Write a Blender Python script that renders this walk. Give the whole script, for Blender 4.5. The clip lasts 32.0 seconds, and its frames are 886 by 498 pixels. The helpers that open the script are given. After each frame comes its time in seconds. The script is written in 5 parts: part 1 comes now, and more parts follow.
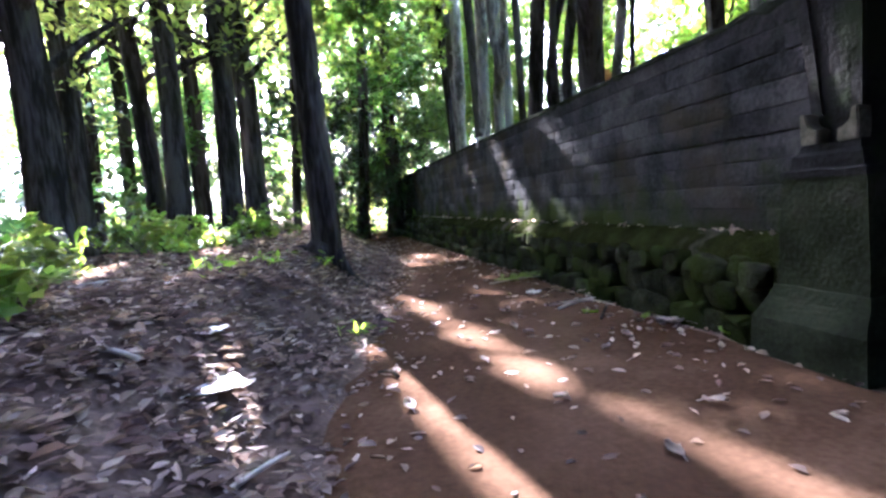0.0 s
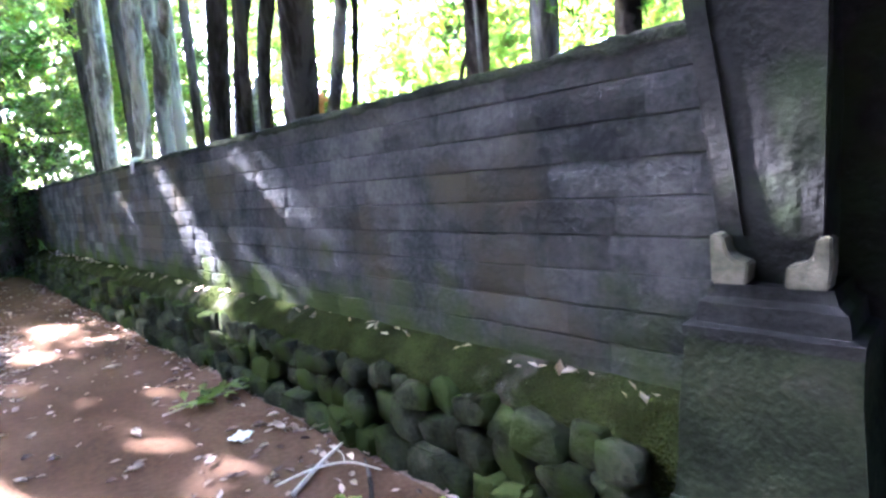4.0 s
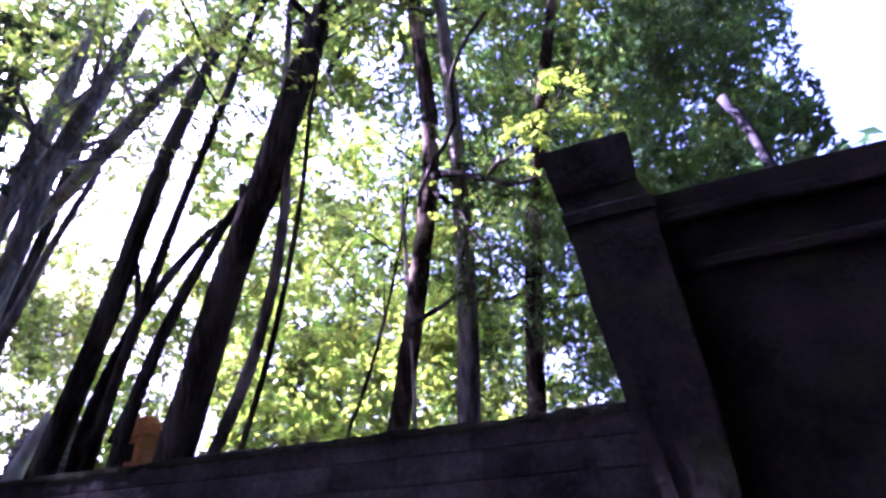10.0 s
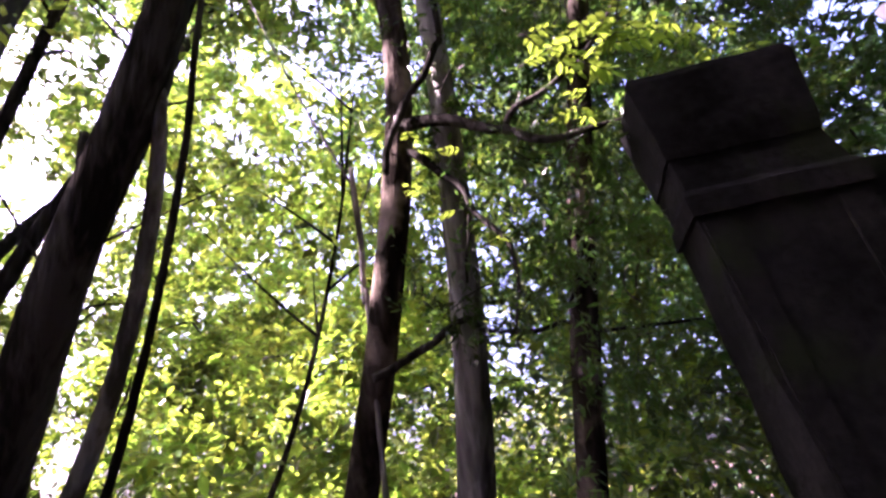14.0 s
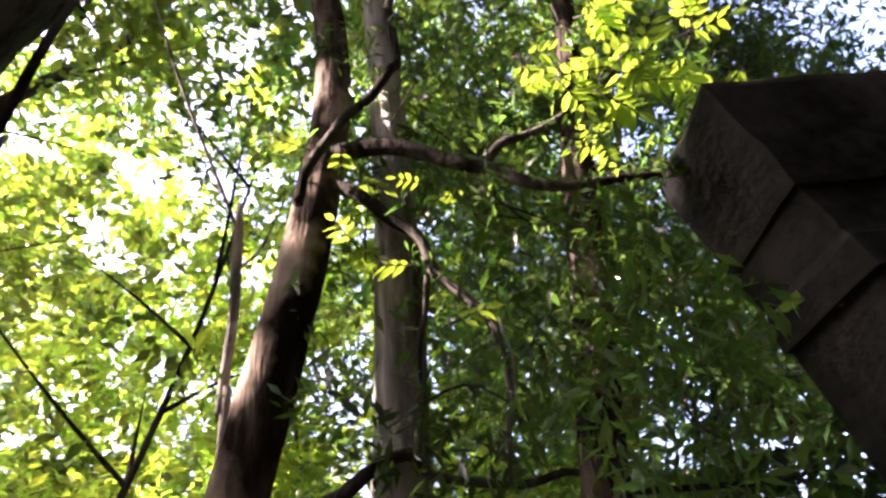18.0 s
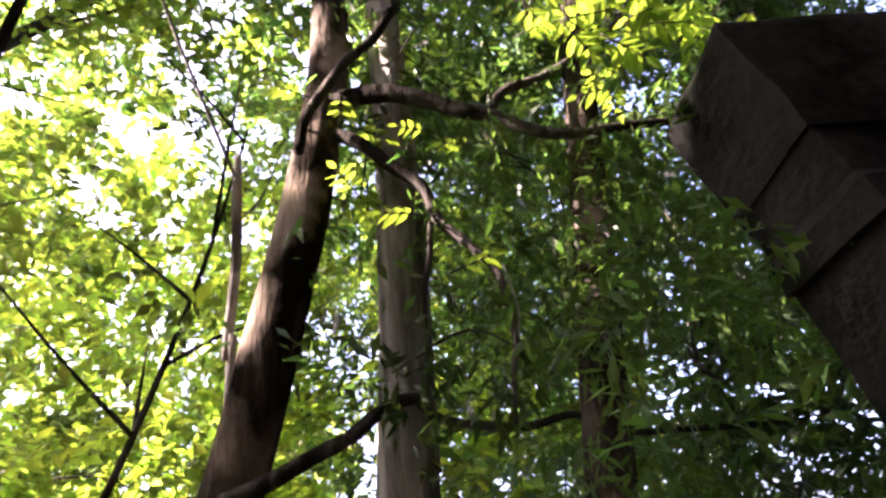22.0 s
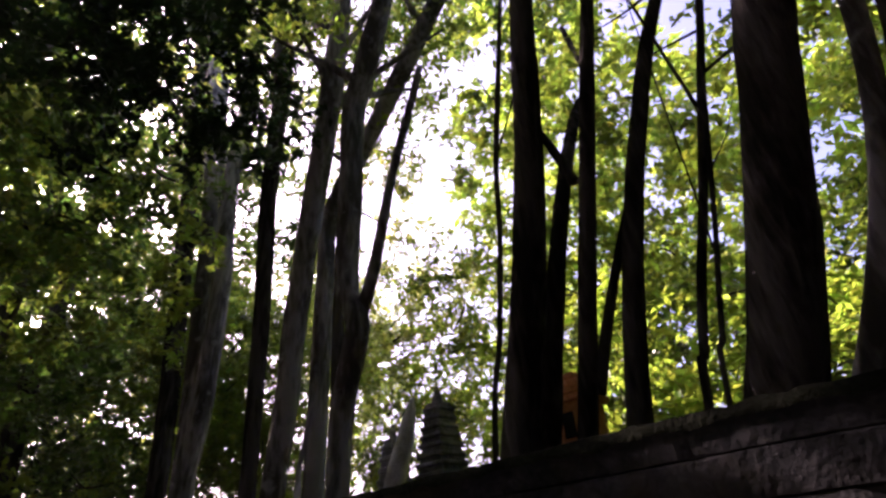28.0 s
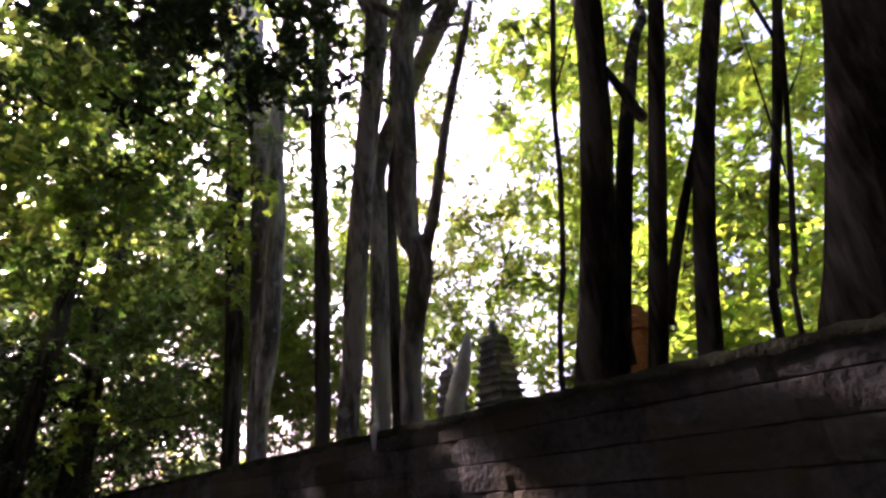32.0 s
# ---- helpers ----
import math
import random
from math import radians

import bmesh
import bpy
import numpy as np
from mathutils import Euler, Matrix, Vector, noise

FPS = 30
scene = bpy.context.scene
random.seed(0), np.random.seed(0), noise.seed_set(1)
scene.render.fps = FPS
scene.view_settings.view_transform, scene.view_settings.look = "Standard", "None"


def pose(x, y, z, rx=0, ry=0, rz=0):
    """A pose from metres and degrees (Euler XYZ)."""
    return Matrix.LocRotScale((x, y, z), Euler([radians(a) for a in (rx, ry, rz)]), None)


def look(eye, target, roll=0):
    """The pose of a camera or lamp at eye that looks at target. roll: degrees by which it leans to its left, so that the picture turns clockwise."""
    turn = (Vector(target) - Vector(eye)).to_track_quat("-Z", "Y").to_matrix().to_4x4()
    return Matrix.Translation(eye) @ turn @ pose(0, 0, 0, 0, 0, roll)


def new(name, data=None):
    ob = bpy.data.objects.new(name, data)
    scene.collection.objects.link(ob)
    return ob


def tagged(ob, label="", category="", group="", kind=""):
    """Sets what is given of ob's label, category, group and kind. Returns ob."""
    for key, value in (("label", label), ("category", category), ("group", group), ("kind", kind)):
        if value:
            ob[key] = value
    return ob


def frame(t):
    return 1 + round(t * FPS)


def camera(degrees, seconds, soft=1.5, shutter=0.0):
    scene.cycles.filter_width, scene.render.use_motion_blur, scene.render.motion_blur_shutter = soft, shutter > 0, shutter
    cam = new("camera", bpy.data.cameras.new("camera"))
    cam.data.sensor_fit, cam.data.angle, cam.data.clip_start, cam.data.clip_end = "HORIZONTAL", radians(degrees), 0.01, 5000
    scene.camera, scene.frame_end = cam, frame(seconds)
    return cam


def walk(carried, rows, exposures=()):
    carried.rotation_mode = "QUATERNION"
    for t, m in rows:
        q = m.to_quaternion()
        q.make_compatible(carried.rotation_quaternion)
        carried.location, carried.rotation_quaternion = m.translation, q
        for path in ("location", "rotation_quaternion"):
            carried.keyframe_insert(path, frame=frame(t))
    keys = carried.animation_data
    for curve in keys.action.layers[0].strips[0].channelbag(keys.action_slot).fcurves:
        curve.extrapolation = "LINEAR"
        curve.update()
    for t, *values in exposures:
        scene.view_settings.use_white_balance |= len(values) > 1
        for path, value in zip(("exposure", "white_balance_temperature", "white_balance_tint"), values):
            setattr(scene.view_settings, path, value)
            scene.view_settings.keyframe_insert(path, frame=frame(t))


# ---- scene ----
cam = camera(78.47, 32.0, soft=2.7)
PATH = [
    (0.0, (0.028, -0.014, 0.939), (0.423, 1.939, 0.767), -5.0),
    (0.5, (0.087, 0.341, 0.954), (0.465, 2.294, 0.746), -4.7),
    (1.0, (0.127, 0.720, 0.947), (0.528, 2.668, 0.740), -6.1),
    (1.5, (0.205, 1.074, 0.948), (0.592, 3.026, 0.741), -5.6),
    (2.0, (0.359, 1.321, 0.964), (0.965, 3.208, 0.694), -5.3),
    (2.5, (0.541, 1.560, 1.051), (1.355, 3.365, 0.766), -4.7),
    (3.0, (0.671, 1.721, 1.214), (1.746, 3.374, 0.881), -7.6),
    (3.5, (0.686, 1.738, 1.347), (1.897, 3.290, 0.991), -8.2),
    (4.0, (0.648, 1.690, 1.447), (2.018, 3.123, 1.185), -4.6),
    (4.5, (0.597, 1.673, 1.423), (2.092, 2.993, 1.568), 0.2),
    (6.5, (-0.433, 1.935, 1.230), (1.296, 2.681, 1.903), -3.4),
    (7.0, (-0.615, 1.941, 1.321), (1.130, 2.630, 2.013), -4.1),
    (7.5, (-0.663, 1.949, 1.346), (1.058, 2.638, 2.095), -4.5),
    (8.0, (-0.672, 1.970, 1.350), (1.020, 2.659, 2.164), -4.6),
    (8.5, (-0.669, 1.973, 1.347), (1.024, 2.663, 2.159), -3.8),
    (9.0, (-0.619, 1.978, 1.322), (1.056, 2.674, 2.165), -2.8),
    (9.5, (-0.395, 2.078, 1.327), (1.255, 2.754, 2.231), -3.4),
    (10.0, (-0.281, 2.225, 1.371), (1.371, 2.864, 2.301), -3.3),
    (10.5, (-0.116, 2.353, 1.506), (1.553, 2.968, 2.420), -3.9),
    (11.0, (0.031, 2.440, 1.645), (1.724, 3.039, 2.524), -4.2),
    (11.5, (0.173, 2.534, 1.796), (1.887, 3.103, 2.654), -4.3),
    (12.0, (0.326, 2.632, 1.901), (2.059, 3.155, 2.752), -5.0),
    (12.5, (0.496, 2.782, 1.938), (2.263, 3.243, 2.754), -5.3),
    (13.0, (0.624, 2.821, 2.088), (2.408, 3.274, 2.870), -6.5),
    (13.5, (0.737, 2.905, 2.149), (2.531, 3.310, 2.935), -7.3),
    (14.0, (0.870, 2.985, 2.224), (2.662, 3.353, 3.031), -7.3),
    (14.5, (1.004, 3.035, 2.313), (2.763, 3.320, 3.221), -7.6),
    (15.0, (1.120, 3.035, 2.371), (2.828, 3.260, 3.387), -7.7),
    (15.5, (1.223, 3.094, 2.429), (2.893, 3.225, 3.522), -7.7),
    (17.5, (1.738, 3.319, 2.414), (3.115, 3.191, 3.859), -9.2),
    (18.0, (1.757, 3.327, 2.419), (3.301, 3.181, 3.681), -9.2),
    (18.5, (1.765, 3.333, 2.409), (3.317, 3.197, 3.664), -8.7),
    (19.0, (1.766, 3.337, 2.409), (3.316, 3.202, 3.666), -8.8),
    (19.5, (1.767, 3.335, 2.410), (3.321, 3.200, 3.661), -9.1),
    (20.0, (1.768, 3.342, 2.410), (3.333, 3.201, 3.649), -9.2),
    (20.5, (1.774, 3.334, 2.407), (3.345, 3.194, 3.638), -9.2),
    (21.0, (1.779, 3.334, 2.406), (3.364, 3.193, 3.617), -9.3),
    (21.5, (1.781, 3.339, 2.405), (3.377, 3.195, 3.601), -9.3),
    (22.0, (1.783, 3.353, 2.403), (3.417, 3.203, 3.547), -9.3),
    (22.5, (1.799, 3.366, 2.383), (3.456, 3.230, 3.495), -9.3),
    (23.0, (1.811, 3.396, 2.365), (3.496, 3.255, 3.434), -10.5),
    (23.5, (1.766, 3.483, 2.400), (3.523, 3.472, 3.355), -10.3),
    (24.0, (1.671, 3.695, 2.424), (3.476, 3.941, 3.249), -10.3),
    (24.5, (1.430, 4.087, 2.393), (3.227, 4.578, 3.122), -12.3),
    (25.0, (1.186, 4.722, 2.248), (2.960, 5.264, 2.996), -15.4),
    (25.5, (1.059, 5.066, 2.161), (2.769, 5.707, 2.978), -16.5),
    (26.0, (0.912, 5.236, 2.086), (2.539, 6.082, 2.885), -15.7),
    (26.5, (0.928, 5.118, 1.791), (2.308, 6.278, 2.658), -9.3),
    (28.5, (0.495, 5.512, 1.516), (1.757, 6.689, 2.529), -5.6),
    (29.0, (0.439, 5.529, 1.514), (1.712, 6.754, 2.452), -5.7),
    (29.5, (0.390, 5.537, 1.508), (1.626, 6.820, 2.416), -5.6),
    (30.0, (0.353, 5.545, 1.506), (1.575, 6.871, 2.373), -5.9),
    (30.5, (0.328, 5.553, 1.487), (1.550, 6.909, 2.306), -6.7),
    (31.0, (0.349, 5.550, 1.504), (1.582, 6.893, 2.326), -6.1),
    (31.5, (0.330, 5.507, 1.496), (1.545, 6.862, 2.326), -5.4),
    (32.0, (0.329, 5.501, 1.503), (1.572, 6.845, 2.308), -5.5),
]
walk(cam, [(t, look(eye, target, roll)) for t, eye, target, roll in PATH],
     exposures=[(0.0, 5.1, 4700, 30), (1.0, 5.2, 4700, 31), (2.0, 5.3, 4520, 31), (3.0, 5.95, 4600, 25), (4.0, 6.65, 4560, 32), (4.5, 6.65, 4560, 40), (6.5, 3.8, 4700, 78), (9.5, 3.75, 4700, 78), (12.5, 3.7, 5050, 78), (14.0, 3.45, 5400, 62), (15.5, 3.5, 5600, 53),
                (18.0, 3.65, 5900, 39), (23.3, 3.7, 5900, 39), (24.0, 3.1, 5650, 46), (25.0, 3.4, 5450, 64), (26.0, 2.5, 5480, 62), (26.5, 2.4, 5600, 58), (28.5, 2.15, 5800, 53), (29.5, 2.6, 5780, 53), (31.0, 3.0, 5780, 53), (32.0, 3.1, 5780, 53)])

# ---- light: bright hazy sky and a sun ahead of the walker, to the left of the wall's line ----
SUN_EL, SUN_AZ = radians(31.7), radians(-9.5)
to_sun = Vector((math.sin(SUN_AZ) * math.cos(SUN_EL), math.cos(SUN_AZ) * math.cos(SUN_EL), math.sin(SUN_EL)))
world = bpy.data.worlds.new("sky")
scene.world = world
world.use_nodes = True
wn = world.node_tree.nodes
sky = wn.new("ShaderNodeTexSky")
sky.sky_type, sky.sun_disc = "NISHITA", False
sky.sun_elevation, sky.sun_rotation = SUN_EL, SUN_AZ
sky.air_density, sky.dust_density, sky.ozone_density = 0.7, 9.0, 0.3
world.node_tree.links.new(sky.outputs[0], wn["Background"].inputs[0])
wn["Background"].inputs[1].default_value = 0.15
sun = new("sun", bpy.data.lights.new("sun", "SUN"))
sun.data.energy, sun.data.angle, sun.data.color = 4.8, radians(0.7), (1.0, 0.85, 0.62)
sun.matrix_world = look((0, 0, 30), Vector((0, 0, 30)) - to_sun)

# ---- materials ----
def material(name, colours, scale=6.0, rough=0.8, bump=0.3, detail=8.0, fine=40.0, spots=None, vary=0.0, stretch=None, amount=0.5, relief=0.02, growth=None, band=0.4):
    """Two scales of noise mix the colours; spots: (colour, scale, threshold)."""
    m = bpy.data.materials.new(name)
    m.use_nodes = True
    nt, n = m.node_tree, m.node_tree.nodes
    p = n["Principled BSDF"]
    p.inputs["Roughness"].default_value = rough
    p.inputs["Specular IOR Level"].default_value = 0.5 if rough < 0.6 else 0.0
    co = n.new("ShaderNodeNewGeometry")
    mp = n.new("ShaderNodeMapping")
    mp.inputs["Scale"].default_value = stretch or (1, 1, 1)
    nt.links.new(co.outputs["Position"], mp.inputs[0])
    big = n.new("ShaderNodeTexNoise")
    big.inputs["Scale"].default_value, big.inputs["Detail"].default_value = scale, detail
    sm = n.new("ShaderNodeTexNoise")
    sm.inputs["Scale"].default_value, sm.inputs["Detail"].default_value = fine, 6
    for t in (big, sm):
        nt.links.new(mp.outputs[0], t.inputs[0])
    ramp = n.new("ShaderNodeValToRGB")
    el = ramp.color_ramp.elements
    for i, c in enumerate(colours):
        pos = 0.5 - band / 2 + band * i / max(1, len(colours) - 1)
        e = el[i] if i < 2 else el.new(pos)
        e.position, e.color = pos, (*c, 1)
    add = n.new("ShaderNodeMath")
    add.operation = "MULTIPLY_ADD"
    add.inputs[1].default_value, add.inputs[2].default_value = amount, 0.25
    mixn = n.new("ShaderNodeMath")
    mixn.operation = "ADD"
    half = n.new("ShaderNodeMath")
    half.operation = "MULTIPLY"
    half.inputs[1].default_value = 0.5
    nt.links.new(sm.outputs[0], half.inputs[0])
    nt.links.new(big.outputs[0], mixn.inputs[0])
    nt.links.new(half.outputs[0], mixn.inputs[1])
    sub = n.new("ShaderNodeMath")
    sub.operation = "SUBTRACT"
    sub.inputs[1].default_value = 0.25
    nt.links.new(mixn.outputs[0], sub.inputs[0])
    nt.links.new(sub.outputs[0], ramp.inputs[0])
    out = ramp.outputs[0]
    if spots:
        c, sc, th = spots
        st = n.new("ShaderNodeTexNoise")
        st.inputs["Scale"].default_value, st.inputs["Detail"].default_value = sc, 5
        nt.links.new(co.outputs["Position"], st.inputs[0])
        mr = n.new("ShaderNodeMapRange")
        mr.inputs[1].default_value, mr.inputs[2].default_value = th, th + 0.09
        nt.links.new(st.outputs[0], mr.inputs[0])
        mx = n.new("ShaderNodeMixRGB")
        mx.inputs[2].default_value = (*c, 1)
        nt.links.new(mr.outputs[0], mx.inputs[0])
        nt.links.new(out, mx.inputs[1])
        out = mx.outputs[0]
    if growth:
        # moss that creeps up from a line: colour, height of the line, reach
        c, z0, reach = growth
        sep = n.new("ShaderNodeSeparateXYZ")
        nt.links.new(co.outputs["Position"], sep.inputs[0])
        up = n.new("ShaderNodeMapRange")
        up.clamp = False
        up.inputs[1].default_value, up.inputs[2].default_value, up.inputs[3].default_value, up.inputs[4].default_value = z0, z0 + reach, 0.62, 0.2
        nt.links.new(sep.outputs[2], up.inputs[0])
        gn = n.new("ShaderNodeTexNoise")
        gn.inputs["Scale"].default_value, gn.inputs["Detail"].default_value = 2.6, 8
        nt.links.new(co.outputs["Position"], gn.inputs[0])
        sm2 = n.new("ShaderNodeMath")
        nt.links.new(up.outputs[0], sm2.inputs[0])
        nt.links.new(gn.outputs[0], sm2.inputs[1])
        mr = n.new("ShaderNodeMapRange")
        mr.inputs[1].default_value, mr.inputs[2].default_value = 0.9, 1.12
        nt.links.new(sm2.outputs[0], mr.inputs[0])
        mx = n.new("ShaderNodeMixRGB")
        mx.inputs[2].default_value = (*c, 1)
        nt.links.new(mr.outputs[0], mx.inputs[0])
        nt.links.new(out, mx.inputs[1])
        out = mx.outputs[0]
    if vary:
        oi = n.new("ShaderNodeObjectInfo")
        hs = n.new("ShaderNodeHueSaturation")
        mr = n.new("ShaderNodeMapRange")
        mr.inputs[3].default_value, mr.inputs[4].default_value = 1 - vary, 1 + vary
        nt.links.new(oi.outputs["Random"], mr.inputs[0])
        nt.links.new(mr.outputs[0], hs.inputs["Value"])
        nt.links.new(out, hs.inputs["Color"])
        out = hs.outputs[0]
    nt.links.new(out, p.inputs["Base Color"])
    if bump:
        b = n.new("ShaderNodeBump")
        b.inputs["Strength"].default_value, b.inputs["Distance"].default_value = bump, relief
        nt.links.new(mixn.outputs[0], b.inputs["Height"])
        nt.links.new(b.outputs[0], p.inputs["Normal"])
    return m


def leaf_material(name, front, back, gloss=0.35, hue=0.025, value=0.22, patch=0.9):
    """A thin leaf: it reflects and lets light through, each leaf a little different."""
    m = bpy.data.materials.new(name)
    m.use_nodes = True
    nt, n = m.node_tree, m.node_tree.nodes
    p = n["Principled BSDF"]
    p.inputs["Roughness"].default_value = gloss
    geo = n.new("ShaderNodeNewGeometry")
    co = n.new("ShaderNodeTexCoord")
    clump = n.new("ShaderNodeTexNoise")
    clump.inputs["Scale"].default_value, clump.inputs["Detail"].default_value = patch, 2
    nt.links.new(co.outputs["Object"], clump.inputs[0])
    tone = n.new("ShaderNodeMapRange")
    for k, v in ((1, 0.36), (2, 0.64), (3, 0.45), (4, 1.5)):
        tone.inputs[k].default_value = v
    nt.links.new(clump.outputs[0], tone.inputs[0])
    each = n.new("ShaderNodeMapRange")
    each.inputs[3].default_value, each.inputs[4].default_value = 1 - value, 1 + value
    nt.links.new(geo.outputs["Random Per Island"], each.inputs[0])
    both = n.new("ShaderNodeMath")
    both.operation = "MULTIPLY"
    nt.links.new(tone.outputs[0], both.inputs[0])
    nt.links.new(each.outputs[0], both.inputs[1])
    turn = n.new("ShaderNodeMapRange")
    turn.inputs[3].default_value, turn.inputs[4].default_value = 0.5 - hue, 0.5 + hue
    nt.links.new(geo.outputs["Random Per Island"], turn.inputs[0])
    outs = []
    for c in (front, back):
        hs = n.new("ShaderNodeHueSaturation")
        hs.inputs["Color"].default_value = (*c, 1)
        nt.links.new(turn.outputs[0], hs.inputs["Hue"])
        nt.links.new(both.outputs[0], hs.inputs["Value"])
        outs.append(hs.outputs[0])
    nt.links.new(outs[0], p.inputs["Base Color"])
    tr = n.new("ShaderNodeBsdfTranslucent")
    nt.links.new(outs[1], tr.inputs[0])
    mix = n.new("ShaderNodeMixShader")
    mix.inputs[0].default_value = 0.5
    nt.links.new(p.outputs[0], mix.inputs[1])
    nt.links.new(tr.outputs[0], mix.inputs[2])
    nt.links.new(mix.outputs[0], n["Material Output"].inputs[0])
    return m


BARK_DARK = material("bark_dark", [(0.021, 0.019, 0.016), (0.050, 0.045, 0.039), (0.088, 0.080, 0.071)], 5, 0.9, 0.9, fine=26, stretch=(1, 1, 0.16), relief=0.06, band=0.2)
BARK_PALE = material("bark_pale", [(0.09, 0.083, 0.073), (0.20, 0.188, 0.168), (0.36, 0.34, 0.31)], 4, 0.9, 0.8, fine=24, stretch=(1, 1, 0.2), spots=((0.3, 0.3, 0.27), 7, 0.6), relief=0.06, band=0.2)
BARK_PEEL = material("bark_peeling", [(0.018, 0.015, 0.012), (0.040, 0.033, 0.027), (0.098, 0.082, 0.067)], 4, 0.9, 0.9, fine=22, stretch=(1, 1, 0.22), spots=((0.32, 0.26, 0.20), 2.6, 0.53), relief=0.06, band=0.2)
LEAF_NEAR = leaf_material("leaf_green", (0.05, 0.085, 0.018), (0.29, 0.41, 0.035))
# darker copy of the green leaf, shade of the dense boughs put into its colours
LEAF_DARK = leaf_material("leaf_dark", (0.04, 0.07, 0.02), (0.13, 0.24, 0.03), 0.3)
# near-black copy of the green leaf, deep shade put into both colours
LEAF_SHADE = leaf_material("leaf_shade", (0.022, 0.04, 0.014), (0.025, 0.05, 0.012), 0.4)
# yellow-green copy with the glow of sunlit leaves put into its colours
LEAF_SUN = leaf_material("leaf_sunlit_yellow_green", (0.09, 0.155, 0.018), (0.39, 0.55, 0.035))
# paler copy for far trees, distance haze put into the leaf colours
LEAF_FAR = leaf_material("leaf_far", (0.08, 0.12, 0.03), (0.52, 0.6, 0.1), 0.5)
LEAF_DRY = leaf_material("leaf_dry", (0.33, 0.28, 0.24), (0.26, 0.19, 0.14), 0.7, 0.02, 0.5, 3)
LEAF_BROWN = leaf_material("leaf_brown", (0.16, 0.115, 0.095), (0.12, 0.08, 0.05), 0.8, 0.02, 0.6, 2)
EARTH = material("red_earth", [(0.034, 0.020, 0.012), (0.054, 0.032, 0.019), (0.080, 0.050, 0.031)], 1.2, 0.95, 0.35, fine=30)
SOIL = material("litter_soil", [(0.032, 0.024, 0.019), (0.080, 0.060, 0.048), (0.136, 0.104, 0.084)], 2.5, 0.95, 0.8, fine=36)
BLOCK = material("wall_block", [(0.019, 0.020, 0.020), (0.040, 0.040, 0.039), (0.066, 0.064, 0.060)], 3, 0.92, 0.6, fine=34, spots=((0.043, 0.038, 0.028), 1.1, 0.52), vary=0.26, relief=0.035, growth=((0.03, 0.038, 0.012), 0.588, 0.55))
MORTAR = material("wall_core", [(0.015, 0.015, 0.013), (0.030, 0.030, 0.026)], 5, 0.95, 0.4)
MOSS = material("moss", [(0.008, 0.009, 0.003), (0.014, 0.017, 0.005), (0.024, 0.029, 0.009)], 5, 0.95, 1.0, fine=70, spots=((0.05, 0.045, 0.035), 3, 0.6), relief=0.05)
CRUST = material("stone_crust", [(0.010, 0.011, 0.008), (0.020, 0.022, 0.015), (0.034, 0.037, 0.024)], 5, 0.95, 0.8, fine=50, relief=0.03)
RUBBLE = material("rubble_stone", [(0.010, 0.011, 0.007), (0.021, 0.023, 0.013), (0.038, 0.038, 0.025)], 6, 0.93, 0.8, fine=40, spots=((0.021, 0.028, 0.008), 3.0, 0.49), vary=0.4, relief=0.03)
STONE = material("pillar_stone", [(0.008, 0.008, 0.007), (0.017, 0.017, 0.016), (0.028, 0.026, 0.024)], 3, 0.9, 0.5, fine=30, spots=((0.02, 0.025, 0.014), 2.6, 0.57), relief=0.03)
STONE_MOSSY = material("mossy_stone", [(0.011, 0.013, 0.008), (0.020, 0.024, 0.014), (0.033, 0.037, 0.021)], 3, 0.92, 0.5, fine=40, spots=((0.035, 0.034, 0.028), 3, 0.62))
STONE_LIGHT = material("carved_stone", [(0.05, 0.047, 0.033), (0.09, 0.085, 0.06), (0.14, 0.13, 0.095)], 6, 0.9, 0.5, fine=40)
SHRINE_GREY = material("shrine_stone", [(0.104, 0.104, 0.098), (0.208, 0.208, 0.195), (0.338, 0.338, 0.325)], 5, 0.9, 0.5)
SHRINE_WHITE = material("shrine_pale_stone", [(0.405, 0.405, 0.405), (0.608, 0.608, 0.608), (0.810, 0.810, 0.810)], 4, 0.85, 0.4)
BRICK = material("orange_brick", [(0.35, 0.14, 0.05), (0.5, 0.22, 0.08), (0.6, 0.3, 0.13)], 5, 0.9, 0.4)
PAPER = material("paper", [(0.6, 0.58, 0.53), (0.74, 0.72, 0.67)], 9, 0.8, 0.1)
PALEWOOD = material("pale_wood", [(0.3, 0.28, 0.25), (0.45, 0.42, 0.38)], 8, 0.8, 0.5, stretch=(1, 1, 0.2))
METAL = material("pole_metal", [(0.05, 0.05, 0.06), (0.09, 0.09, 0.1)], 6, 0.65, 0.1)

# ---- mesh helpers ----
def mesh_object(name, verts, faces, mat, parent=None, label="", smooth=False):
    me = bpy.data.meshes.new(name)
    me.from_pydata([tuple(v) for v in verts], [], [tuple(f) for f in faces])
    me.materials.append(mat)
    if smooth:
        me.polygons.foreach_set("use_smooth", [True] * len(me.polygons))
    ob = new(name, me)
    ob.parent = parent
    if label:
        ob["label"] = label
    return ob


def part(name, bm, mat, parent, label="", smooth=False):
    me = bpy.data.meshes.new(name)
    bm.to_mesh(me)
    bm.free()
    me.materials.append(mat)
    if smooth:
        me.polygons.foreach_set("use_smooth", [True] * len(me.polygons))
    ob = new(name, me)
    ob.parent = parent
    if label:
        ob["label"] = label
    return ob


def empty(name, place, label, category, group="", kind=""):
    ob = new(name)
    ob.location = place
    return tagged(ob, label, category, group, kind)


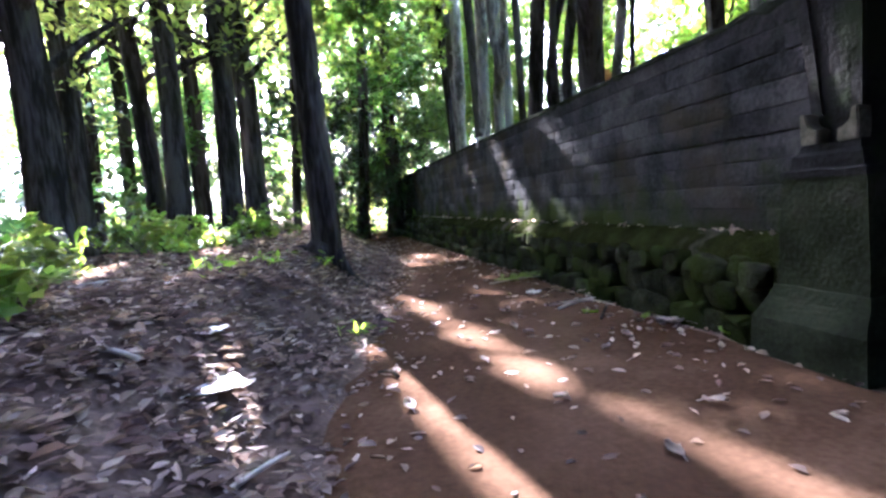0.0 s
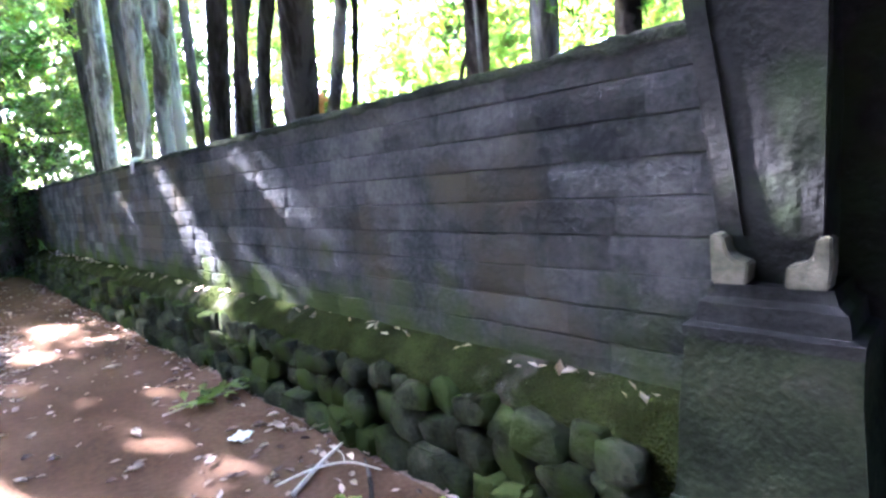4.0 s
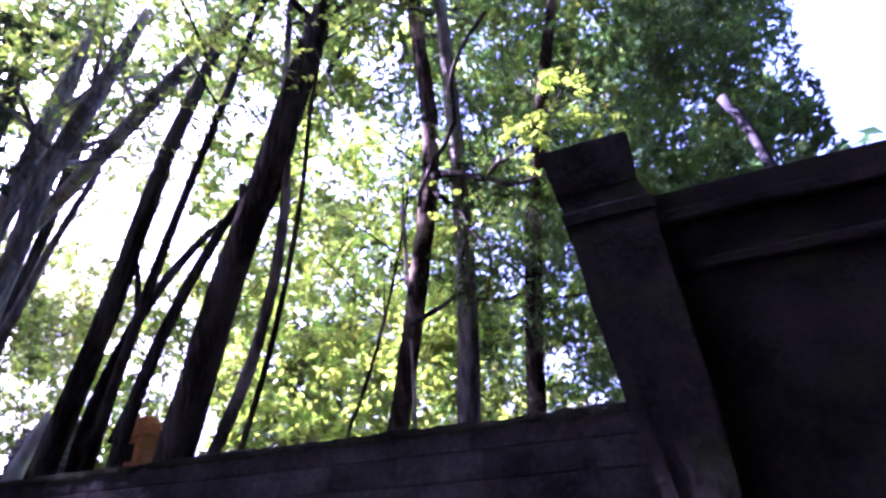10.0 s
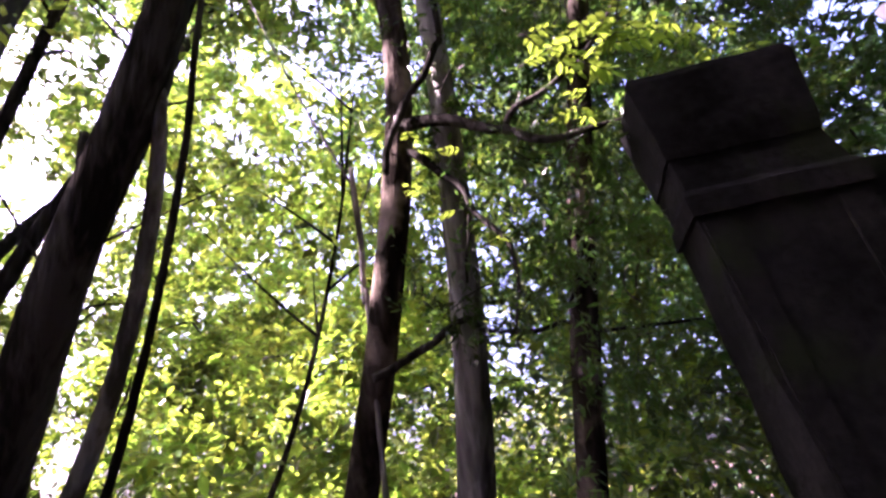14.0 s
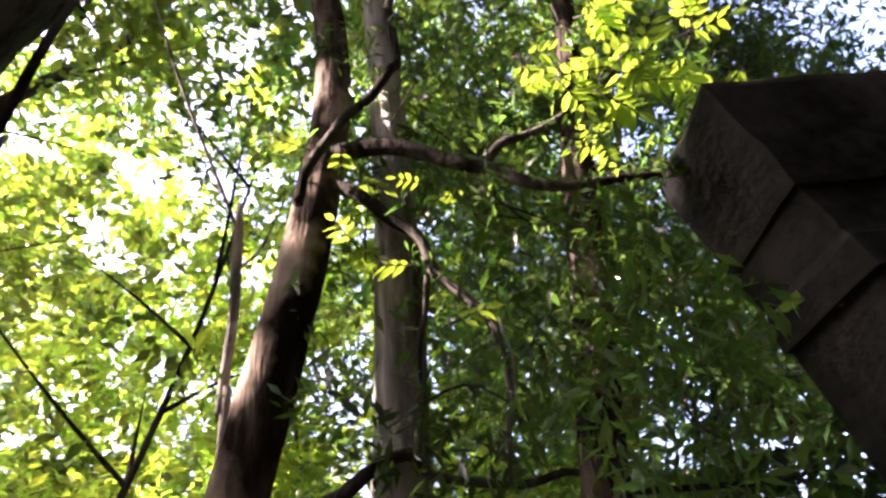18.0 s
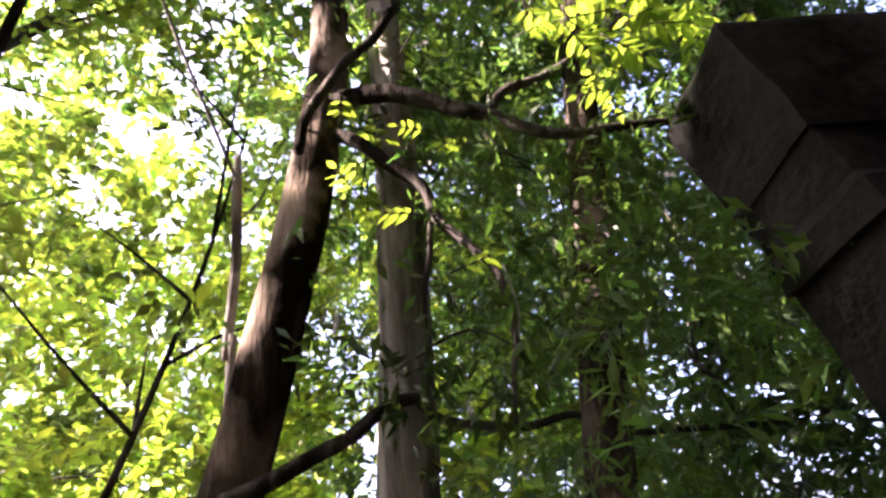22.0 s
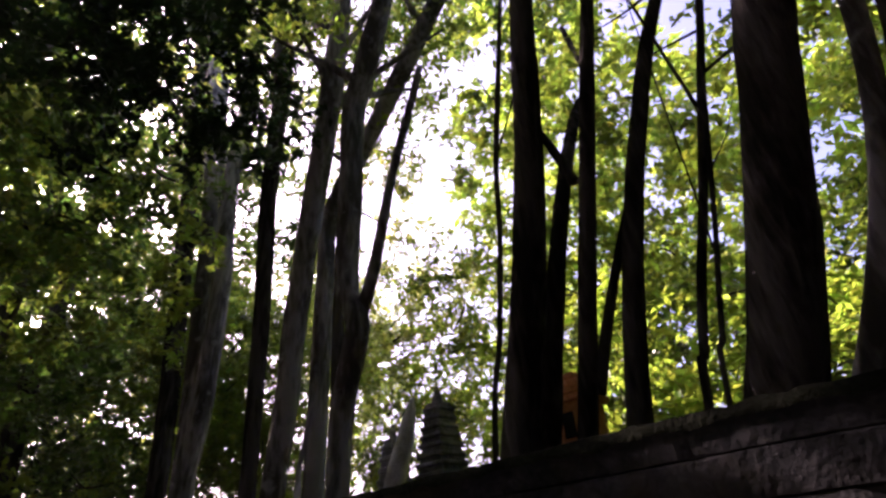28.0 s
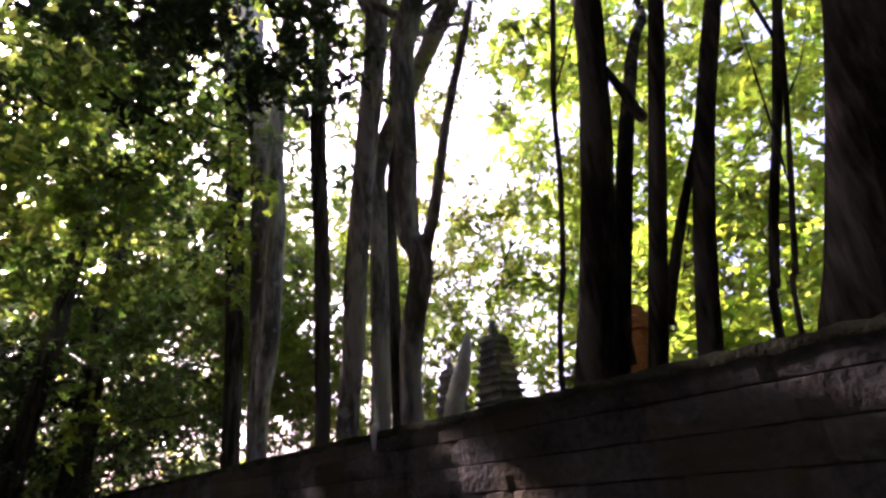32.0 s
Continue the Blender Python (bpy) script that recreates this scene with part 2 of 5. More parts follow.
def box(bm, lo, hi, bevel=0.0, segments=1):
    v = bmesh.ops.create_cube(bm, size=1.0)["verts"]
    lo, hi = Vector(lo), Vector(hi)
    for w in v:
        w.co = Vector([(a + b) / 2 + c * (b - a) for a, b, c in zip(lo, hi, w.co)])
    if bevel:
        e = list({e for w in v for e in w.link_edges})
        bmesh.ops.bevel(bm, geom=e, offset=bevel, segments=segments, affect="EDGES", profile=0.6)


def spline(pts, per=5):
    """Points of a smooth line through pts (Catmull-Rom), any number of coordinates."""
    p = [np.array(q, float) for q in pts]
    p = [2 * p[0] - p[1]] + p + [2 * p[-1] - p[-2]]
    out = []
    for i in range(1, len(p) - 2):
        for k in range(per):
            u = k / per
            out.append(0.5 * ((2 * p[i]) + (p[i + 1] - p[i - 1]) * u + (2 * p[i - 1] - 5 * p[i] + 4 * p[i + 1] - p[i + 2]) * u * u
                              + (3 * p[i] - p[i - 1] - 3 * p[i + 1] + p[i + 2]) * u ** 3))
    out.append(p[-2])
    return np.array(out)


def tube(name, pts, mat, parent, sides=12, per=5, rough=0.06, flare=0.0, label="", seed=0, straight=False):
    """A tapered, knobbly limb through (x, y, z, radius) points, in the space of its parent."""
    rnd = np.random.RandomState(seed)
    c = np.array(pts, float) if straight else spline(pts, per)
    n = len(c)
    rings, verts = [], []
    off = np.array(parent.matrix_world.translation) if parent and not parent.parent else np.zeros(3)
    ph = rnd.rand(4) * 6.28
    for i in range(n):
        d = c[min(i + 1, n - 1), :3] - c[max(i - 1, 0), :3]
        d /= np.linalg.norm(d) + 1e-9
        a = np.cross(d, (0.3, 1, 0.1))
        a /= np.linalg.norm(a)
        b = np.cross(d, a)
        h = i / (n - 1)
        for k in range(sides):
            th = 6.2832 * k / sides
            r = max(c[i, 3], 0.002) * (1 + rough * (math.sin(3 * th + ph[0] + 2 * h) * 0.6 + math.sin(5 * th + ph[1] - 7 * h) * 0.4 + rnd.normal() * 0.35))
            if flare:
                r *= 1 + flare * max(0, 1 - h * 7) ** 2 * (1.2 + math.sin(4 * th + ph[2]))
            verts.append(c[i, :3] + (a * math.cos(th) + b * math.sin(th)) * r - off)
    faces = [(i * sides + k, i * sides + (k + 1) % sides, (i + 1) * sides + (k + 1) % sides, (i + 1) * sides + k) for i in range(n - 1) for k in range(sides)]
    faces += [tuple(range(sides))[::-1], tuple((n - 1) * sides + k for k in range(sides))]
    return mesh_object(name, verts, faces, mat, parent, label, True)


# gaps in the canopy: a place that the sun reaches, and the gap's radius
GAPS = [(2.57, 5.3, 0.75, 0.05), (1.75, 6.1, 0, 0.06), (2.36, 6.3, 0.45, 0.12), (-0.7, 7.4, 0.5, 0.2), (-1.4, 6.8, 0.5, 0.3), (-1.3, 8.6, 0.4, 0.35),
        (0.14, 4.0, 0.25, 0.12), (-2.2, 5.4, 0.6, 0.45), (-1.0, 3.6, 0.3, 0.16), (1.3, 8.2, 0, 0.14), (1.6, 9.5, 0, 0.2), (2.42, 2.1, 1.34, 0.09), (2.43, 2.1, 1.56, 0.05), (2.93, 3.55, 4.2, 0.12), (2.98, 3.62, 3.6, 0.1), (3.02, 3.75, 3.1, 0.1), (2.73, 2.45, 4.25, 0.25), (2.73, 2.1, 4.05, 0.15),
        (2.72, 2.8, 3.72, 0.2), (2.7, 2.45, 3.62, 0.13), (2.84, 3.6, 3.8, 0.1), (2.88, 3.3, 3.3, 0.09), (6.2, 8.2, 3.4, 0.9), (7.5, 6.5, 3.8, 1.0)]
# long openings: from, to, radius at each end
for (a, b, ra, rb) in (((2.57, 8.0, 1.75), (2.57, 6.55, 0.52), 0.06, 0.15), ((2.57, 6.15, 0.98), (2.57, 5.36, 0.55), 0.04, 0.07), ((0.69, 5.4, 0), (0.98, 2.6, 0), 0.09, 0.13),
                       ((0.33, 3.96, 0), (0.5, 3.3, 0), 0.07, 0.1), ((0.37, 2.75, 0), (0.5, 1.2, 0), 0.1, 0.23), ((1.2, 1.95, 0), (1.34, 1.1, 0), 0.03, 0.1), ((2.57, 6.5, 1.86), (2.57, 5.05, 1.35), 0.02, 0.03), ((2.57, 10.3, 1.93), (2.57, 9.7, 1.5), 0.05, 0.07), ((1.35, 5.35, 0), (1.55, 5.1, 0), 0.06, 0.07), ((1.62, 4.6, 0), (1.72, 4.45, 0), 0.04, 0.05), ((-0.3, 2.7, 0.1), (-0.5, 2.2, 0.1), 0.08, 0.1)):
    for k in range(19):
        u = k / 18
        GAPS.append((*(np.array(a) * (1 - u) + np.array(b) * u + (0.0, 0.0, 0.0)), (ra + (rb - ra) * u) * (1 + 0.2 * math.sin(0.9 * k + 3 * a[1]))))


def unshaded(p):
    """Which leaf places leave the gaps open."""
    keep = np.ones(len(p), bool)
    s = np.array(to_sun)
    for x, y, z, r in GAPS:
        d = p - np.array((x, y, z))
        along = d @ s
        keep &= ~((np.linalg.norm(d - along[:, None] * s, axis=1) < r * 1.15) & (along > 0.25))
    return keep


def leaves_mesh(name, centres, size, mat, rnd, aspect=0.42, flat=0.0, droop=0.0, origin=None, full=False):
    """One mesh of many small pointed leaves, folded a little along the midrib."""
    if origin is not None:
        centres = centres[unshaded(centres + np.array(origin, float))]
    n = len(centres)
    ax = rnd.normal(size=(n, 3))
    ax[:, 2] = ax[:, 2] * (1 - flat) - droop
    ax /= np.linalg.norm(ax, axis=1)[:, None]
    up = rnd.normal(size=(n, 3)) + np.array([0, 0, 1.0 + 3 * flat])
    si = np.cross(ax, up)
    si /= np.linalg.norm(si, axis=1)[:, None] + 1e-9
    nr = np.cross(si, ax)
    s = (size * (0.6 + 0.8 * rnd.rand(n)))[:, None]
    w = s * aspect * 0.5
    c = np.asarray(centres)
    if full:
        curl = nr * w * (0.2 + 0.9 * rnd.rand(n)[:, None])
        tip = nr * s * (0.25 * rnd.rand(n)[:, None])
        v = np.stack([c - ax * s * 0.5, c - ax * s * 0.24 + si * w * 0.85 + curl, c + ax * s * 0.12 + si * w * 0.95 + curl, c + ax * s * 0.5 + tip, c + ax * s * 0.12 - si * w * 0.95 + curl, c - ax * s * 0.24 - si * w * 0.85 + curl], 1).reshape(-1, 3)
        me = bpy.data.meshes.new(name)
        me.from_pydata(v.tolist(), [], [q for k in range(0, 6 * n, 6) for q in ((k, k + 1, k + 2, k + 3), (k, k + 3, k + 4, k + 5))])
        me.materials.append(mat)
        return me
    v = np.stack([c - ax * s * 0.5, c + si * w - ax * s * 0.05 + nr * w * 0.35, c + ax * s * 0.5, c - si * w - ax * s * 0.05 + nr * w * 0.35], 1).reshape(-1, 3)
    base = 4 * np.arange(n)[:, None]
    tri = np.concatenate([base + np.array([0, 1, 2]), base + np.array([0, 2, 3])], 1).reshape(-1)
    me = bpy.data.meshes.new(name)
    me.vertices.add(4 * n)
    me.vertices.foreach_set("co", v.astype(np.float32).ravel())
    me.loops.add(6 * n)
    me.loops.foreach_set("vertex_index", tri.astype(np.int32))
    me.polygons.add(2 * n)
    me.polygons.foreach_set("loop_start", np.arange(0, 6 * n, 3, dtype=np.int32))
    me.materials.append(mat)
    me.update()
    me.validate()
    return me


def sprays(rnd, centres, per, radius, flat=0.7):
    """Leaf places: twigs round each centre, with leaves along each twig."""
    out = []
    for c in centres:
        tw = max(1, per // 9)
        d = rnd.normal(size=(tw, 3)) * np.array([1, 1, flat])
        d /= np.linalg.norm(d, axis=1)[:, None]
        o = np.asarray(c) + rnd.normal(size=(tw, 3)) * radius * 0.33
        ln = radius * (0.35 + 0.5 * rnd.rand(tw))
        for k in range(tw):
            u = rnd.rand(9)[:, None]
            out.append(o[k] + d[k] * ln[k] * u + rnd.normal(size=(9, 3)) * radius * 0.07)
    return np.concatenate(out)


# ---- ground ----
W, H, ZL, END = 2.573, 1.90, 0.588, 21.0


def edge(y):
    """The path's left edge."""
    return -0.5 + 0.175 * min(y, 9) + 0.06 * math.sin(y * 1.7) + 0.04 * math.sin(4.3 * y + 1)


def ss(u):
    u = min(max(u, 0), 1)
    return u * u * (3 - 2 * u)


def height(x, y):
    near = ss((y + 1) / 5) if y > -1 else 0
    bank = 0.55 * ss((edge(y) - x) / 1.1) * (0.35 + 0.65 * near)
    bump = 0.03 * noise.noise((x * 0.9, y * 0.9, 0)) + 0.012 * noise.noise((x * 3, y * 3, 5))
    return bank + bump * (1.6 if x < edge(y) else 0.5)


def ground_grid(name, xs, ys, mat, z=0.0, label=""):
    verts = [(x, y, height(x, y) + z) for y in ys for x in xs]
    nx = len(xs)
    faces = [(j * nx + i, j * nx + i + 1, (j + 1) * nx + i + 1, (j + 1) * nx + i) for j in range(len(ys) - 1) for i in range(nx - 1)]
    ob = mesh_object(name, verts, faces, mat, None, "", True)
    return tagged(ob, label, "ground", "", "structure")


def steps(a, b, fine, f0, f1):
    """Coordinates from a to b, close between f0 and f1 and wider outside."""
    out = list(np.arange(f0, f1 + 1e-6, fine))
    s, x = fine, f1
    while x < b:
        s *= 1.35
        x += s
        out.append(min(x, b))
    s, x = fine, f0
    while x > a:
        s *= 1.35
        x -= s
        out.insert(0, max(x, a))
    return out


ground_grid("ground", steps(-400, 400, 0.16, -4, 3.2), steps(-300, 600, 0.2, -1, 14), SOIL, 0, "dark forest soil strewn with leaf litter")
# the trodden path lies just over the soil
pv, pf, ny = [], [], 110
for j in range(ny + 1):
    y = -3 + 27 * j / ny
    l, r = edge(y) - 0.06 * noise.noise((y * 2.3, 1, 0)), W - 0.3 + 0.05 * noise.noise((y * 2, 4, 0)) + (0.6 * max(0, y - END))
    for i in range(13):
        x = l + (r - l) * i / 12
        pv.append((x, y, height(x, y) + (0.012 if 0 < i < 12 else -0.01)))
for j in range(ny):
    for i in range(12):
        pf.append((j * 13 + i, j * 13 + i + 1, (j + 1) * 13 + i + 1, (j + 1) * 13 + i))
tagged(mesh_object("path", pv, pf, EARTH, None, "", True), "trodden red earth footpath beside the stone wall", "path", "", "structure")

# ---- pillar at the end of the low wall ----
PY = 2.12
pillar = empty("gate_pillar", (W - 0.3, PY, 0), "weathered grey stone pillar with stepped pedestal and flared capital", "pillar")


def prism(bm, levels):
    """Stacked rectangles: (z, front x, back x, middle y, half width)."""
    rows = []
    for z, xf, xb, cy, hw in levels:
        rows.append([bm.verts.new((x - (W - 0.3), y - PY, z)) for x, y in ((xf, cy - hw), (xb, cy - hw), (xb, cy + hw), (xf, cy + hw))])
    for a, b in zip(rows, rows[1:]):
        for k in range(4):
            bm.faces.new((a[k], a[(k + 1) % 4], b[(k + 1) % 4], b[k]))
    bm.faces.new(rows[0][::-1])
    bm.faces.new(rows[-1])
    return rows


def weather(bm, amount=0.006, cuts=0):
    if cuts:
        bmesh.ops.subdivide_edges(bm, edges=list(bm.edges), cuts=cuts, use_grid_fill=True)
    for v in bm.verts:
        v.co += Vector((noise.noise(v.co * 9), noise.noise(v.co * 9 + Vector((7, 0, 0))), noise.noise(v.co * 9 + Vector((0, 9, 0))))) * amount


XB, XU = W + 0.3, W + 0.22
for nm, lv, lab in (
        ("footing", [(-0.05, 2.16, XB, 2.14, 0.33), (0.2, 2.18, XB, 2.14, 0.32), (0.3, 2.25, XB, 2.15, 0.28), (0.36, 2.28, XB, 2.15, 0.265)], "mossy stone footing"),
        ("pedestal", [(0.36, 2.29, XB, 2.15, 0.255), (0.9, 2.31, XB, 2.147, 0.222)], "mossy stone pedestal block"),
        ("pedestal_moulding", [(0.9, 2.30, XB, 2.147, 0.225), (0.935, 2.30, XB, 2.147, 0.225), (0.942, 2.33, XB, 2.147, 0.195), (1.005, 2.34, XB, 2.147, 0.185), (1.022, 2.36, XB, 2.15, 0.165), (1.06, 2.37, XB, 2.15, 0.155)], "stepped stone moulding"),
        ("shaft", [(1.06, 2.43, XB, 2.155, 0.125), (1.9, 2.45, XB, 2.215, 0.19), (2.4, 2.475, XU, 2.265, 0.215), (2.9, 2.50, XU, 2.295, 0.235)], "grey stone shaft"),
        ("neck", [(2.88, 2.475, XU, 2.30, 0.245), (2.95, 2.47, XU, 2.30, 0.25), (2.98, 2.5, XU, 2.305, 0.23), (3.09, 2.5, XU, 2.33, 0.225)], "stone neck moulding"),
        ("capital", [(3.09, 2.49, XU, 2.335, 0.228), (3.2, 2.48, XU, 2.345, 0.24), (3.39, 2.47, XU, 2.36, 0.262), (3.42, 2.48, XU, 2.36, 0.25)], "flared stone capital")):
    bm = bmesh.new()
    prism(bm, lv)
    weather(bm, 0.01, 3)
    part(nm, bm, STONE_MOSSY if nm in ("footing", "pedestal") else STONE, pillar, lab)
for s in (-1, 1):
    bm = bmesh.new()
    for x in (2.36, 2.44):
        [bm.verts.new((x - (W - 0.3), s * a * 1.06 + 0.035, z)) for a, z in ((0.045, 1.06), (0.142, 1.06), (0.146, 1.13), (0.145, 1.21), (0.112, 1.205), (0.1, 1.15), (0.07, 1.13), (0.045, 1.125))]
    vs = list(bm.verts)
    bm.faces.new(vs[:8])
    bm.faces.new(vs[8:][::-1])
    for k in range(8):
        bm.faces.new((vs[k], vs[(k + 1) % 8], vs[8 + (k + 1) % 8], vs[8 + k]))
    bmesh.ops.recalc_face_normals(bm, faces=list(bm.faces))
    bmesh.ops.bevel(bm, geom=list(bm.edges), offset=0.006, segments=2, affect="EDGES")
    weather(bm, 0.006)
    part("corner_ornament", bm, STONE_LIGHT, pillar, "pale carved stone corner leaf")
    bm = bmesh.new()
    rows = []
    for z, x, y, w in ((1.2, 2.42, 2.158 + s * 0.1, 0.026), (1.9, 2.44, 2.215 + s * 0.155, 0.032), (2.86, 2.485, 2.292 + s * 0.185, 0.042)):
        rows.append([bm.verts.new((xx - (W - 0.3), yy - PY, z)) for xx, yy in ((x, y - w), (x + 0.05, y - w), (x + 0.05, y + w), (x, y + w))])
    for a, b in zip(rows, rows[1:]):
        for k in range(4):
            bm.faces.new((a[k], a[(k + 1) % 4], b[(k + 1) % 4], b[k]))
    part("edge_strip", bm, STONE, pillar)
# the taller wall beyond the pillar
tall = empty("wall_gate", (W, 0, 0), "tall dark stone gate wall with coping", "wall", "", "structure")
bm = bmesh.new()
box(bm, (0.03, -7, -0.1), (0.28, PY + 0.06, 2.78), 0.01)
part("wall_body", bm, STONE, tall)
for x0, z0, z1, nm in ((-0.01, 2.5, 2.57, "string_course"), (-0.05, 2.78, 2.86, "coping_course"), (-0.01, 2.86, 3.0, "coping")):
    bm = bmesh.new()
    box(bm, (x0, -7, z0), (0.33, PY - 0.02, z1), 0.012)
    bmesh.ops.subdivide_edges(bm, edges=[e for e in bm.edges if abs(e.verts[0].co.y - e.verts[1].co.y) > 1], cuts=30)
    weather(bm, 0.012)
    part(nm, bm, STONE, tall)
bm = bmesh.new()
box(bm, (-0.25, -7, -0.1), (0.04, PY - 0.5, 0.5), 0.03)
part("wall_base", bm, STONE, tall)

# ---- trees ----
trees = []


def tree(pts, bark, crown=0, label="slender forest tree with dark bark", limbs=(), spread=1.3, leaves=0, leaf=None, size=0.11, low=0.55):
    """Trunk, limbs and a crown of leaf sprays. crown: 0 none, 1 light, 2 full."""
    seed = len(trees) + 1
    rnd = np.random.RandomState(seed)
    root = empty("tree", pts[0][:3], label, "tree")
    bpy.context.view_layer.update()
    tube("trunk", pts, bark, root, 14, 6, 0.07, 0.25, seed=seed)
    base = np.array(pts[0][:3])
    if pts[0][3] > 0.15 and pts[0][0] < 2.6:
        for k in range(5):
            az = k * 1.26 + seed
            r, x, y = pts[0][3], math.cos(az), math.sin(az)
            q = [(pts[0][0] + x * r * a, pts[0][1] + y * r * a, height(pts[0][0] + x * r * a, pts[0][1] + y * r * a) + h * r, r * w) for a, h, w in ((0.5, 1.1, 0.42), (1.1, 0.35, 0.3), (1.9, 0.05, 0.2), (3.0 + (k % 3) * 0.6, -0.12, 0.08))]
            tube("root", q, bark, root, 7, 4, 0.12, seed=seed + k)
    if not crown and not limbs:
        c = spline(pts, 6)
        for k, h in enumerate((0.72, 0.86)):
            p = c[int(h * (len(c) - 1))]
            az = 2.6 * k + seed
            tube("limb", [(*p[:3], p[3] * 0.4), (p[0] + 0.4 * math.cos(az), p[1] + 0.4 * math.sin(az), p[2] + 0.45, p[3] * 0.3), (p[0] + 0.9 * math.cos(az), p[1] + 0.9 * math.sin(az), p[2] + 1.2, p[3] * 0.12)], bark, root, 6, 4, 0.1, seed=seed + k)
    for lp in limbs:
        tube("limb", lp, BARK_DARK if bark == BARK_PEEL else bark, root, 8, 5, 0.08, seed=seed + len(lp))
    if crown:
        c = spline(pts, 6)
        tips = []
        top = c[-1]
        for k in range(5 + 2 * crown):
            h = low + (1 - low) * (k + rnd.rand()) / (5 + 2 * crown)
            i = int(h * (len(c) - 1))
            az = k * 2.4 + rnd.rand()
            d = np.array([math.cos(az), math.sin(az), 0.35 + 0.6 * rnd.rand()])
            ln = spread * (0.6 + 0.6 * rnd.rand()) * (1.15 - 0.4 * h)
            p0 = c[i, :3]
            p1 = p0 + d * ln * 0.45 + np.array([0, 0, 0.08])
            p2 = p0 + d * ln + np.array([0, 0, 0.25 * rnd.rand()])
            r = max(0.012, c[i, 3] * 0.38)
            tube("limb", [(*p0, r), (*p1, r * 0.65), (*p2, r * 0.25)], bark, root, 6, 4, 0.08, seed=seed * 9 + k)
            tips += [p2, (p1 + p2) / 2 + rnd.normal(size=3) * 0.15 * spread, p2 + rnd.normal(size=3) * 0.35 * spread]
        tips += [top[:3] + rnd.normal(size=3) * 0.4 * spread for _ in range(4 * crown)]
        n = leaves or 1500 * crown
        per = max(9, n // len(tips))
        cen = sprays(rnd, tips, per, 0.55 * spread)
        if base[0] > 2.6 and base[1] < 8:
            cen = cen[(cen[:, 2] > 4.8) | (cen[:, 0] > 3.6)]
        me = leaves_mesh("crown", cen - base, size, leaf or LEAF_NEAR, rnd, 0.42, 0.3, 0.25, base)
        ob = new("crown", me)
        ob.parent = root
    trees.append(root)
    return root


tree([(3.57, 6.78, -0.05, 0.182), (3.43, 6.49, 1.00, 0.166), (3.17, 5.93, 2.19, 0.150), (3.00, 5.48, 3.50, 0.134), (3.00, 5.18, 4.50, 0.150), (3.00, 5.05, 5.10, 0.138), (3.00, 4.88, 5.80, 0.126), (3.00, 4.68, 6.60, 0.114), (3.02, 4.17, 9.10, 0.070)], BARK_DARK, 2, 'thick dark-barked leaning tree with a broken stub, close behind the wall', limbs=[[(2.98, 5.26, 3.90, 0.085), (2.94, 5.39, 4.10, 0.050), (2.92, 5.42, 4.34, 0.026)]], spread=1.5, leaves=1500, size=0.11, leaf=LEAF_NEAR, low=0.8)
